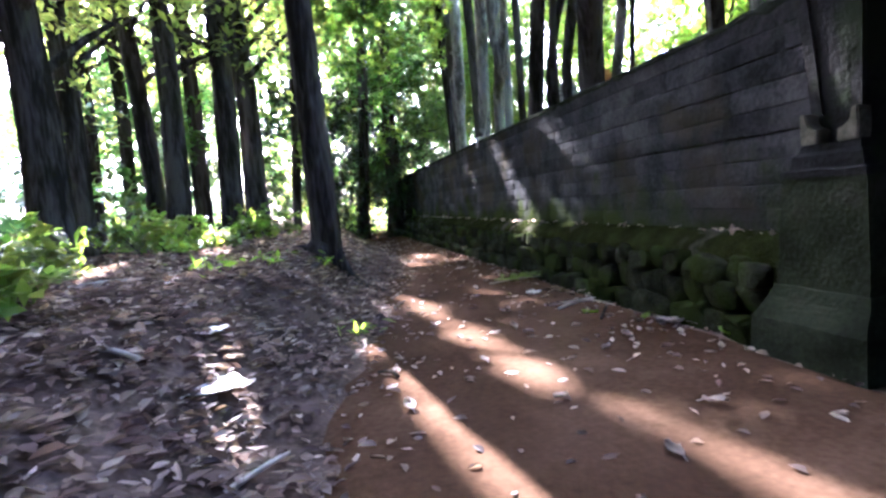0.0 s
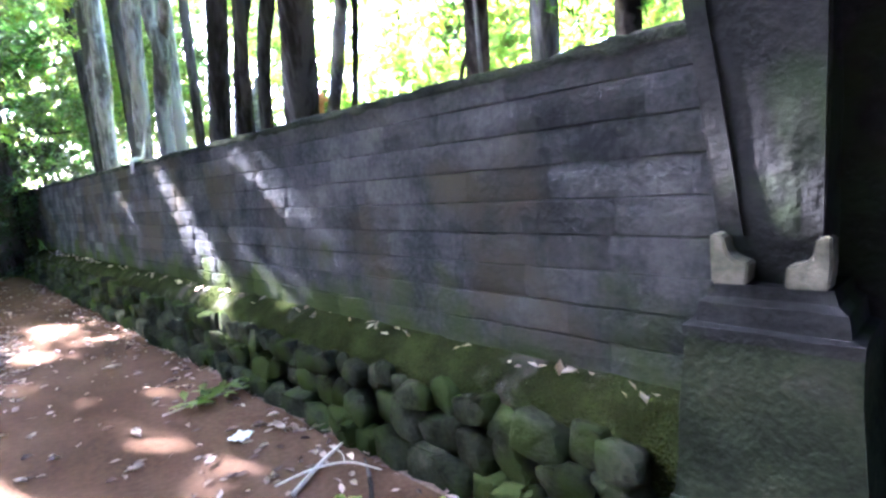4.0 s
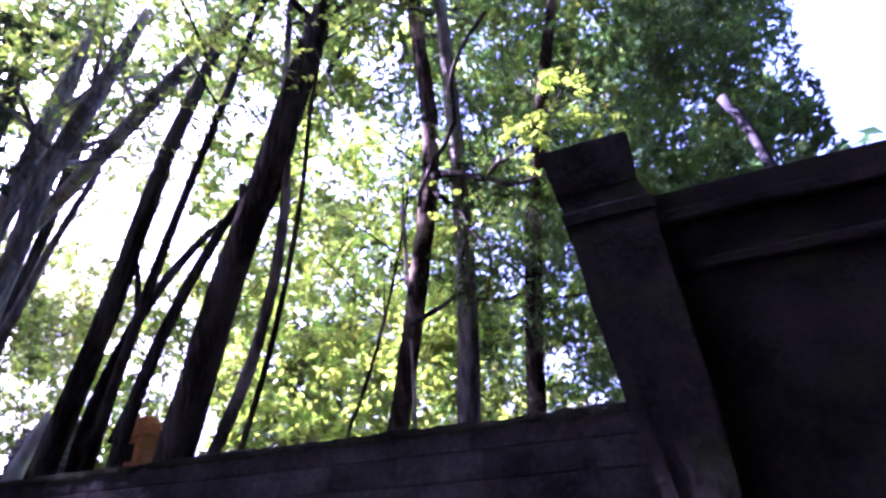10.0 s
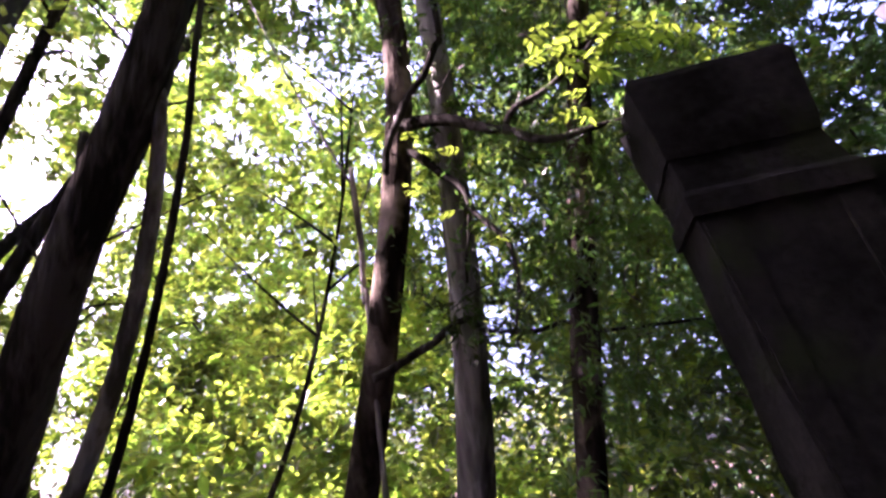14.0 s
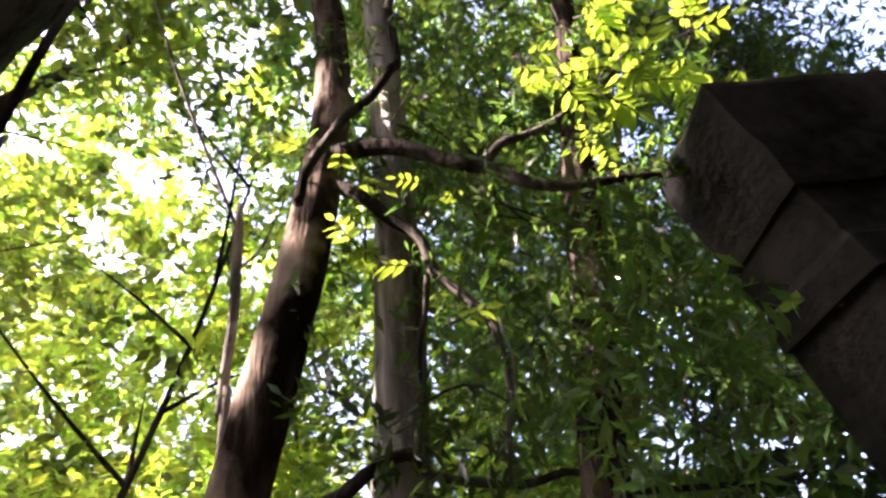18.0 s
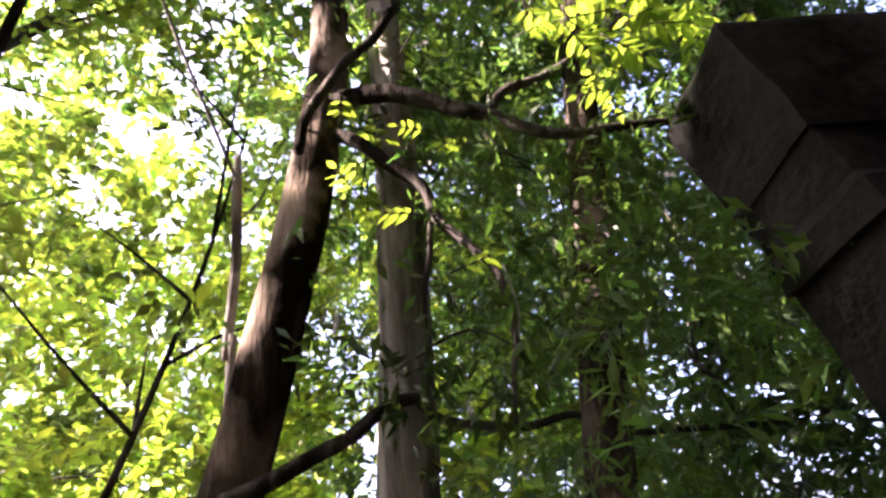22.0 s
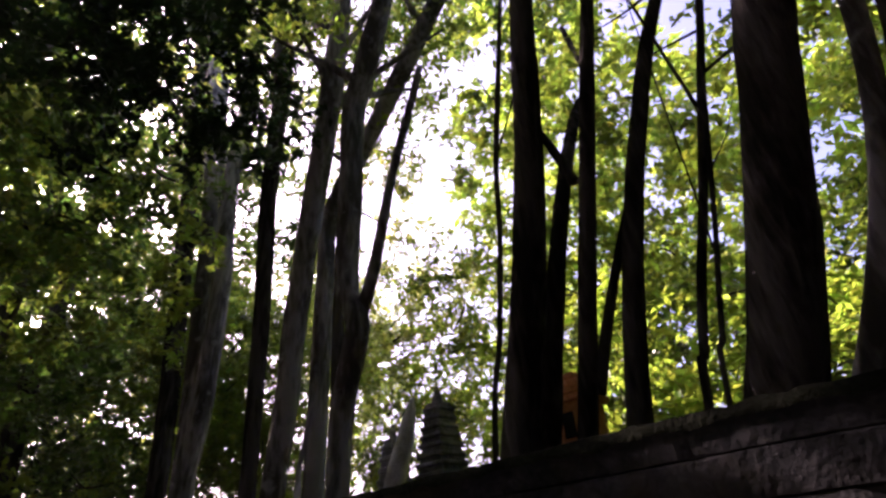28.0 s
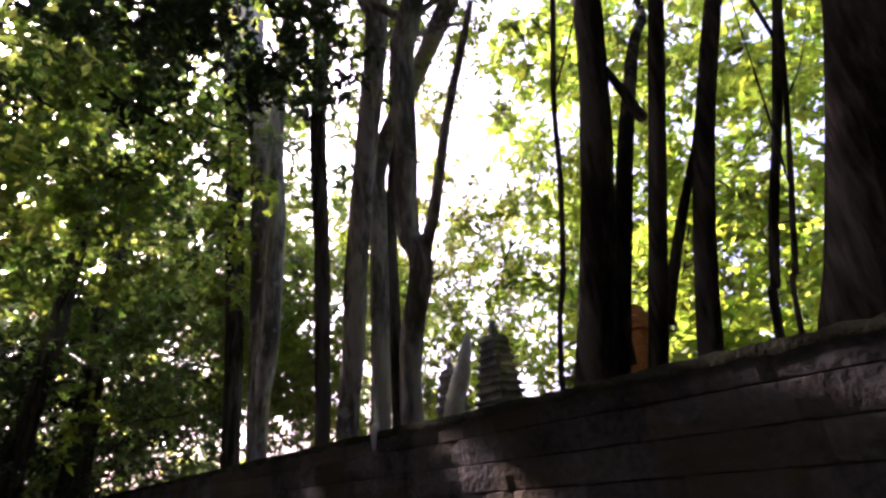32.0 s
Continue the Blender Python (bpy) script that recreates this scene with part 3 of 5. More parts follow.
tree([(4.49, 5.20, -0.05, 0.084), (4.05, 4.76, 1.00, 0.080), (3.40, 4.11, 1.94, 0.075), (3.00, 3.70, 3.00, 0.071), (2.97, 3.53, 4.19, 0.067), (2.97, 3.61, 5.50, 0.063), (3.03, 3.68, 6.70, 0.058)], BARK_PEEL, 2, 'leaning tree with peeling brown bark and crooked limbs behind the wall', limbs=[[(2.93, 3.76, 2.66, 0.020), (2.95, 3.68, 2.69, 0.019), (2.98, 3.59, 2.74, 0.018), (3.00, 3.51, 2.78, 0.017), (3.02, 3.43, 2.84, 0.016), (3.04, 3.36, 2.86, 0.015), (3.07, 3.32, 2.82, 0.013), (3.09, 3.24, 2.80, 0.012), (3.11, 3.10, 2.78, 0.011), (3.13, 2.97, 2.80, 0.010), (3.16, 2.85, 2.75, 0.009), (3.18, 2.69, 2.74, 0.008), (3.20, 2.43, 2.73, 0.007)], [(2.97, 3.57, 3.84, 0.036), (2.90, 3.46, 3.80, 0.031), (2.86, 3.32, 3.75, 0.028), (2.86, 3.22, 3.70, 0.025), (2.86, 3.12, 3.64, 0.023), (2.86, 3.04, 3.61, 0.021), (2.86, 2.95, 3.54, 0.019), (2.86, 2.84, 3.51, 0.016), (2.86, 2.67, 3.52, 0.014), (2.86, 2.49, 3.52, 0.012)], [(2.97, 3.59, 3.76, 0.026), (2.91, 3.45, 3.61, 0.021), (2.90, 3.36, 3.49, 0.019), (2.90, 3.28, 3.40, 0.017), (2.90, 3.25, 3.28, 0.015), (2.90, 3.19, 3.20, 0.013), (2.90, 3.14, 3.13, 0.012), (2.90, 3.12, 3.06, 0.010), (2.90, 3.12, 2.91, 0.008), (2.90, 3.14, 2.84, 0.007), (2.90, 3.16, 2.73, 0.005)], [(2.86, 3.61, 3.54, 0.016), (2.86, 3.59, 3.68, 0.016), (2.86, 3.51, 3.85, 0.016), (2.86, 3.47, 3.93, 0.017), (2.86, 3.38, 4.03, 0.017), (2.86, 3.31, 4.18, 0.017), (2.86, 3.28, 4.23, 0.017), (2.86, 3.28, 4.43, 0.017), (2.86, 3.28, 4.71, 0.018), (2.86, 3.15, 5.02, 0.018), (2.86, 2.93, 5.31, 0.018)], [(2.86, 3.05, 3.64, 0.016), (2.84, 2.99, 3.70, 0.015), (2.83, 2.88, 3.73, 0.013), (2.81, 2.76, 3.79, 0.012), (2.79, 2.59, 3.92, 0.010), (2.77, 2.53, 4.00, 0.009), (2.76, 2.39, 4.16, 0.007), (2.74, 2.22, 4.40, 0.006)], [(2.90, 3.27, 3.27, 0.009), (2.90, 3.29, 3.15, 0.008), (2.90, 3.31, 3.08, 0.007), (2.90, 3.32, 2.97, 0.006)], [(3.00, 2.60, 3.03, 0.006), (3.00, 2.60, 2.99, 0.006), (3.00, 2.64, 2.96, 0.005), (3.00, 2.67, 2.90, 0.005), (3.00, 2.68, 2.83, 0.004), (3.00, 2.65, 2.80, 0.004)]], spread=1.2, leaves=700, size=0.07, leaf=LEAF_NEAR, low=0.85)
tree([(3.48, 7.08, -0.05, 0.067), (3.43, 6.56, 1.00, 0.061), (3.34, 5.79, 1.94, 0.055), (3.23, 5.28, 3.00, 0.049), (3.09, 5.05, 4.19, 0.044), (2.97, 5.10, 5.50, 0.038), (2.97, 5.20, 8.50, 0.032)], BARK_PALE, 1, 'slender pale-barked forest tree behind the stone wall', spread=1.3, leaves=1500, size=0.10, leaf=LEAF_NEAR, low=0.8)
tree([(3.74, 6.50, -0.05, 0.032), (3.63, 6.14, 1.00, 0.029), (3.46, 5.61, 1.94, 0.027), (3.29, 5.19, 3.00, 0.024), (3.12, 4.90, 4.19, 0.021), (2.97, 4.72, 5.50, 0.018), (2.97, 4.31, 8.50, 0.015)], BARK_DARK, 1, 'slender dark-barked forest tree behind the stone wall', spread=1.3, leaves=1500, size=0.10, leaf=LEAF_NEAR, low=0.8)
tree([(3.13, 7.85, -0.05, 0.129), (3.05, 7.61, 1.00, 0.118), (2.97, 7.19, 2.12, 0.106), (2.97, 6.86, 3.50, 0.095), (2.99, 6.62, 5.12, 0.084), (3.23, 6.46, 7.00, 0.073), (3.61, 6.20, 10.00, 0.062)], BARK_DARK, 1, 'dark tree forking into two stems behind the wall', limbs=[[(3.43, 7.49, 1.50, 0.065), (3.15, 7.06, 2.44, 0.059), (3.31, 6.86, 3.50, 0.053), (3.94, 6.88, 4.69, 0.046), (5.02, 7.11, 6.00, 0.040), (5.39, 7.38, 7.50, 0.034)]], spread=1.3, leaves=1500, size=0.10, leaf=LEAF_NEAR, low=0.8)
tree([(3.48, 7.55, -0.05, 0.067), (3.35, 7.31, 1.00, 0.061), (3.16, 6.96, 1.94, 0.055), (3.03, 6.61, 3.00, 0.049), (2.97, 6.27, 4.19, 0.044), (2.97, 5.93, 5.50, 0.038), (2.97, 5.18, 8.50, 0.032)], BARK_DARK, 1, 'slender dark-barked forest tree behind the stone wall', limbs=[[(3.05, 6.61, 3.39, 0.035), (3.05, 6.68, 3.63, 0.030), (3.05, 6.77, 3.90, 0.025), (3.05, 6.83, 4.06, 0.020)]], spread=1.3, leaves=1500, size=0.10, leaf=LEAF_NEAR, low=0.8)
tree([(3.67, 7.15, -0.05, 0.076), (3.49, 6.97, 1.00, 0.069), (3.22, 6.70, 1.94, 0.063), (3.17, 6.41, 3.00, 0.056), (3.35, 6.08, 4.19, 0.050), (3.74, 5.72, 5.50, 0.043), (4.49, 4.97, 8.50, 0.036)], BARK_DARK, 1, 'slender dark-barked forest tree behind the stone wall', limbs=[[(3.30, 6.90, 2.24, 0.035), (3.30, 6.77, 2.57, 0.031), (3.30, 6.60, 2.93, 0.028), (3.30, 6.46, 3.20, 0.024), (3.30, 6.34, 3.49, 0.020)]], spread=1.3, leaves=1500, size=0.10, leaf=LEAF_NEAR, low=0.8)
tree([(3.70, 3.86, -0.05, 0.098), (3.53, 3.72, 1.00, 0.089), (3.28, 3.50, 1.94, 0.081), (3.10, 3.37, 3.00, 0.072), (2.99, 3.33, 4.19, 0.064), (2.97, 3.36, 5.50, 0.055), (2.97, 3.37, 5.80, 0.047)], BARK_PALE, 1, 'slender pale-barked forest tree behind the stone wall', spread=1.3, leaves=1500, size=0.10, leaf=LEAF_NEAR, low=0.8)
tree([(4.05, 3.24, -0.05, 0.078), (3.77, 3.16, 1.00, 0.071), (3.35, 3.04, 1.94, 0.065), (3.07, 2.86, 3.00, 0.058), (2.97, 2.62, 4.19, 0.051), (2.97, 2.33, 5.50, 0.044), (2.97, 2.27, 5.80, 0.037)], BARK_PEEL, 1, 'slender brown-barked forest tree behind the stone wall', spread=1.3, leaves=1500, size=0.10, leaf=LEAF_NEAR, low=0.8)
tree([(3.00, 9.05, -0.05, 0.099), (3.00, 8.93, 1.99, 0.090), (3.00, 8.86, 2.63, 0.095), (3.00, 8.67, 3.19, 0.097), (3.00, 8.82, 3.63, 0.103), (3.00, 8.77, 4.49, 0.110), (3.00, 8.72, 5.49, 0.118), (3.00, 8.51, 5.99, 0.120), (3.00, 7.65, 7.99, 0.072)], BARK_PALE, 1, 'pale-barked tree forking high beyond the wall', limbs=[[(3.05, 8.73, 3.23, 0.060), (3.05, 8.52, 3.61, 0.054), (3.05, 8.37, 4.03, 0.048), (3.05, 8.22, 4.46, 0.042), (3.05, 7.91, 5.11, 0.036), (3.05, 7.78, 5.40, 0.030)]], spread=1.3, leaves=1500, size=0.10, leaf=LEAF_NEAR, low=0.8)
tree([(3.02, 10.10, -0.05, 0.110), (3.02, 9.90, 1.99, 0.100), (3.02, 9.73, 2.87, 0.105), (3.02, 9.67, 3.53, 0.110), (3.02, 9.47, 4.58, 0.116), (3.02, 9.22, 5.74, 0.122), (3.02, 9.10, 6.56, 0.128), (3.02, 8.80, 8.56, 0.077)], BARK_PALE, 1, 'slender pale-barked forest tree behind the stone wall', spread=1.3, leaves=1500, size=0.10, leaf=LEAF_NEAR, low=0.8)
tree([(3.05, 10.39, -0.05, 0.082), (3.05, 10.39, 1.95, 0.075), (3.05, 10.39, 3.05, 0.081), (3.05, 10.42, 4.23, 0.089), (3.05, 10.51, 5.59, 0.098), (3.05, 10.42, 6.89, 0.105), (3.05, 10.51, 7.91, 0.112), (3.05, 10.69, 9.91, 0.067)], BARK_DARK, 1, 'slender dark-barked forest tree behind the stone wall', spread=1.3, leaves=1500, size=0.10, leaf=LEAF_NEAR, low=0.8)
tree([(3.10, 12.01, -0.05, 0.137), (3.10, 12.04, 1.96, 0.124), (3.10, 12.10, 3.53, 0.138), (3.10, 12.24, 5.22, 0.153), (3.10, 12.46, 6.83, 0.170), (3.10, 13.04, 9.06, 0.195), (3.10, 13.16, 10.46, 0.208), (3.10, 13.34, 12.46, 0.125)], BARK_PALE, 1, 'twin-stemmed pale-barked tree beyond the wall', limbs=[[(3.10, 12.05, 2.3, 0.09), (3.11, 11.95, 2.9, 0.11), (3.12, 11.84, 3.45, 0.118), (3.12, 11.77, 5.01, 0.115), (3.12, 11.92, 6.50, 0.110), (3.12, 11.72, 7.99, 0.105), (3.12, 11.62, 9.01, 0.100)]], spread=1.3, leaves=1500, size=0.10, leaf=LEAF_NEAR, low=0.8)
tree([(3.20, 13.02, -0.05, 0.130), (3.20, 13.11, 2.06, 0.118), (3.20, 13.25, 3.85, 0.132), (3.20, 13.60, 5.87, 0.150), (3.20, 13.88, 7.75, 0.166), (3.20, 14.43, 10.25, 0.189), (3.20, 14.66, 11.94, 0.203), (3.20, 14.92, 13.94, 0.122)], BARK_DARK, 1, 'slender dark-barked forest tree behind the stone wall', spread=1.3, leaves=1500, size=0.10, leaf=LEAF_NEAR, low=0.8)
tree([(3.35, 6.67, -0.05, 0.026), (3.35, 6.38, 2.05, 0.023), (3.35, 6.32, 2.31, 0.024), (3.35, 6.21, 2.68, 0.025), (3.35, 6.06, 3.11, 0.025), (3.35, 5.91, 3.58, 0.026), (3.35, 5.28, 5.58, 0.016)], BARK_DARK, 1, 'slender dark-barked forest tree behind the stone wall', spread=1.3, leaves=1500, size=0.10, leaf=LEAF_NEAR, low=0.8)
tree([(3.30, 6.55, -0.05, 0.015), (3.30, 6.27, 2.05, 0.013), (3.30, 6.20, 2.34, 0.014), (3.30, 6.11, 2.67, 0.014), (3.30, 6.03, 2.96, 0.014), (3.30, 5.51, 4.96, 0.009)], BARK_DARK, 0, 'slender dark-barked forest tree behind the stone wall', spread=1.3, leaves=1500, size=0.10, leaf=LEAF_NEAR, low=0.8)
tree([(3.40, 8.02, -0.05, 0.021), (3.40, 7.75, 2.20, 0.019), (3.40, 7.60, 2.81, 0.020), (3.40, 7.46, 3.57, 0.021), (3.40, 7.39, 4.15, 0.022), (3.40, 7.26, 4.80, 0.023), (3.40, 6.84, 6.80, 0.014)], BARK_DARK, 0, 'slender dark-barked forest tree behind the stone wall', spread=1.3, leaves=1500, size=0.10, leaf=LEAF_NEAR, low=0.8)
tree([(4.10, 5.35, -0.05, 0.022), (4.10, 4.98, 2.00, 0.020), (4.10, 4.81, 2.50, 0.018), (4.12, 4.61, 3.11, 0.016), (4.16, 4.40, 4.10, 0.012), (4.22, 4.25, 5.30, 0.007)], BARK_DARK, 1, 'thin dark-barked sapling behind the stone wall', spread=0.9, leaves=700, size=0.09, leaf=LEAF_NEAR, low=0.6)
tree([(3.05, 3.72, -0.05, 0.013), (3.05, 3.80, 2.83, 0.012), (3.05, 3.82, 3.03, 0.013), (3.05, 3.82, 3.32, 0.014), (3.05, 3.84, 3.60, 0.016), (3.05, 3.85, 3.75, 0.010)], BARK_PALE, 0, 'slender pale-barked forest tree behind the stone wall', spread=1.3, leaves=1500, size=0.10, leaf=LEAF_NEAR, low=0.8)
tree([(3.60, 10.28, -0.05, 0.108), (3.60, 10.09, 4.12, 0.098), (3.60, 9.99, 5.21, 0.105), (3.60, 9.20, 5.91, 0.105), (3.60, 8.48, 6.56, 0.106), (3.60, 6.29, 8.56, 0.064)], BARK_PALE, 1, 'slender pale-barked forest tree behind the stone wall', spread=1.3, leaves=1500, size=0.10, leaf=LEAF_NEAR, low=0.8)
tree([(4.00, 10.47, -0.05, 0.077), (4.00, 10.41, 3.64, 0.070), (4.00, 10.37, 4.65, 0.074), (4.00, 10.19, 5.73, 0.078), (4.00, 10.09, 6.87, 0.083), (4.00, 9.91, 8.87, 0.050)], BARK_DARK, 0, 'slender dark-barked forest tree behind the stone wall', spread=1.3, leaves=1500, size=0.10, leaf=LEAF_NEAR, low=0.8)
tree([(-0.03, 6.32, -0.05, 0.20), (-0.03, 6.32, 0.5, 0.168), (-0.04, 6.3, 1.5, 0.158), (-0.07, 6.3, 2.6, 0.15), (-0.12, 6.3, 4.2, 0.14), (-0.3, 6.3, 8.0, 0.09)], BARK_DARK, 0, 'stout dark-barked tree with spreading roots on the bank')
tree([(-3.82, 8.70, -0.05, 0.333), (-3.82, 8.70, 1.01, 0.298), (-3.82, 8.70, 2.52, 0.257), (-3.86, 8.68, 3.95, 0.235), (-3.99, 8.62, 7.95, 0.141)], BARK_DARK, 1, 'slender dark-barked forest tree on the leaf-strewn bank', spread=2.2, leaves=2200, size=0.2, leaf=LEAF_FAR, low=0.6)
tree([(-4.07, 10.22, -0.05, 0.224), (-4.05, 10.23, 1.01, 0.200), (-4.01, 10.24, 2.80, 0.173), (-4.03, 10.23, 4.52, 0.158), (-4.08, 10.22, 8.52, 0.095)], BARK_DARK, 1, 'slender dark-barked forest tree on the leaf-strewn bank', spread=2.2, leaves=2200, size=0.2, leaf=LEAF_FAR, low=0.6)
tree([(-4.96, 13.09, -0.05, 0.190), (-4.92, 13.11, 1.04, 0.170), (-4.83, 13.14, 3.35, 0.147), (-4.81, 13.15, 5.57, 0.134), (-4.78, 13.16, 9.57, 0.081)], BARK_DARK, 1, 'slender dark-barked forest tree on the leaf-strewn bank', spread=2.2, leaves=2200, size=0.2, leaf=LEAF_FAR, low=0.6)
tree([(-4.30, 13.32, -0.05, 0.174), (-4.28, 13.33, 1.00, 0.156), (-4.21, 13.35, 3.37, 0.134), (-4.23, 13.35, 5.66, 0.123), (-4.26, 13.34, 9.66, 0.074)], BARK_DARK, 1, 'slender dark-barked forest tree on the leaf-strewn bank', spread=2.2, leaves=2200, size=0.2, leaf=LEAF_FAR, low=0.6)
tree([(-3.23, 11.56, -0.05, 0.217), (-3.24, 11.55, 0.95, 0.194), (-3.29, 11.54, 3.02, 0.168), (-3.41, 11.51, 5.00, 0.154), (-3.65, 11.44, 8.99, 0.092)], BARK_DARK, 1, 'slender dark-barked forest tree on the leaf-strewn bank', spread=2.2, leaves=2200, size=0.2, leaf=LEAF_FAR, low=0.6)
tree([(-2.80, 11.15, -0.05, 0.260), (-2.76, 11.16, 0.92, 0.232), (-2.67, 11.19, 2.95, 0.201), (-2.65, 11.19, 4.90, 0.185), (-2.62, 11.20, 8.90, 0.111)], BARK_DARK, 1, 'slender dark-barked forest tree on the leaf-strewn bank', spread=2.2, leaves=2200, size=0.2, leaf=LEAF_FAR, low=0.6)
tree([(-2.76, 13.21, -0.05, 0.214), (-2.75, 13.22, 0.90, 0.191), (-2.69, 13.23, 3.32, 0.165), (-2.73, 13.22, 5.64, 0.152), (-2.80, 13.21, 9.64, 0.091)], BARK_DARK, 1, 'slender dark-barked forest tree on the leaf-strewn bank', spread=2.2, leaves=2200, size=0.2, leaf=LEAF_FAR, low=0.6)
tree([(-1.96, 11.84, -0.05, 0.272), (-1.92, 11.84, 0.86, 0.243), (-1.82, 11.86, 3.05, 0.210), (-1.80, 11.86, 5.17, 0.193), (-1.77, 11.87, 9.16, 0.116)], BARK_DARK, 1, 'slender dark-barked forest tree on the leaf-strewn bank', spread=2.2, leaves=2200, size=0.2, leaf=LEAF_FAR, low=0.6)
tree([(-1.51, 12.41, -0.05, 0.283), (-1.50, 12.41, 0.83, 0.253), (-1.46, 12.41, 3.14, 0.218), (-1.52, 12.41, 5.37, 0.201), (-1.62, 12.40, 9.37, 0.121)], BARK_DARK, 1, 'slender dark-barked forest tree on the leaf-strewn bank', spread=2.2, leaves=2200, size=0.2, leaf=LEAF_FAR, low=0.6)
tree([(-0.86, 14.93, -0.05, 0.136), (-0.81, 14.94, 0.79, 0.121), (-0.59, 14.96, 3.60, 0.105), (-0.50, 14.96, 6.32, 0.097), (-0.36, 14.97, 10.32, 0.058)], BARK_DARK, 0, 'slender dark-barked forest tree on the leaf-strewn bank')
tree([(1.03, 16.99, -0.05, 0.192), (1.08, 16.99, 0.65, 0.172), (1.37, 16.98, 3.93, 0.148), (1.52, 16.97, 7.10, 0.137), (1.70, 16.96, 11.09, 0.082)], BARK_DARK, 0, 'slender dark-barked forest tree on the leaf-strewn bank')
tree([(1.08, 19.97, -0.05, 0.158), (1.12, 19.97, 0.58, 0.141), (1.46, 19.95, 4.46, 0.122), (1.63, 19.93, 8.20, 0.113), (1.81, 19.92, 12.19, 0.068)], BARK_DARK, 0, 'slender dark-barked forest tree on the leaf-strewn bank')
tree([(2.12, 17.37, -0.05, 0.278), (2.13, 17.37, 1.84, 0.248), (2.16, 17.37, 4.85, 0.181), (2.27, 17.35, 7.44, 0.170), (2.39, 17.34, 10.43, 0.102)], BARK_DARK, 0, 'slender dark-barked forest tree behind the stone wall')

# leafy boughs: sprays on thin limbs, hung where the canopy is seen
def bough(name, label, centre, spread, n, leaf, size, seed, clumps=30, flat=0.4, droop=0.3, aspect=0.42):
    rnd = np.random.RandomState(seed)
    cen = rnd.normal(size=(clumps, 3)) * np.array(spread) * 0.5 + np.array(centre)
    root = empty(name, centre, label, "foliage", "", "stuff")
    lp = sprays(rnd, cen, max(9, n // clumps), 0.15 * float(np.mean(spread)) + 0.14)
    if centre[0] > 3 and centre[1] < END:
        lp = lp[((lp[:, 0] > W + 0.5) | (lp[:, 2] > 3.5)) & (lp[:, 1] - 1.7 > -0.28 * (lp[:, 0] + 0.25))]
    me = leaves_mesh("leaves", lp - np.array(centre), size, leaf, rnd, aspect, flat, droop, centre)
    ob = new("leaves", me)
    ob.parent = root
    for k in range(min(8, clumps // 4)):
        a = cen[rnd.randint(clumps)]
        b = cen[np.argsort(np.linalg.norm(cen - a, axis=1))[min(3, clumps - 1)]] - np.array(centre)
        a = a - np.array(centre)
        m = (a + b) / 2 + rnd.normal(size=3) * 0.1
        if centre[0] > 3 and min(a[1], b[1], m[1]) + centre[1] < 1.7 - 0.2 * (centre[0] + 0.25):
            continue
        if np.linalg.norm(a - b) > 0.9:
            continue
        w = min(1, size / 0.12) ** 2
        tube("twig", [(*a, 0.012 * w), (*m, 0.018 * w), (*b, 0.006 * w)], BARK_DARK, None, 5, 4, 0.1, seed=k).parent = root
    return root


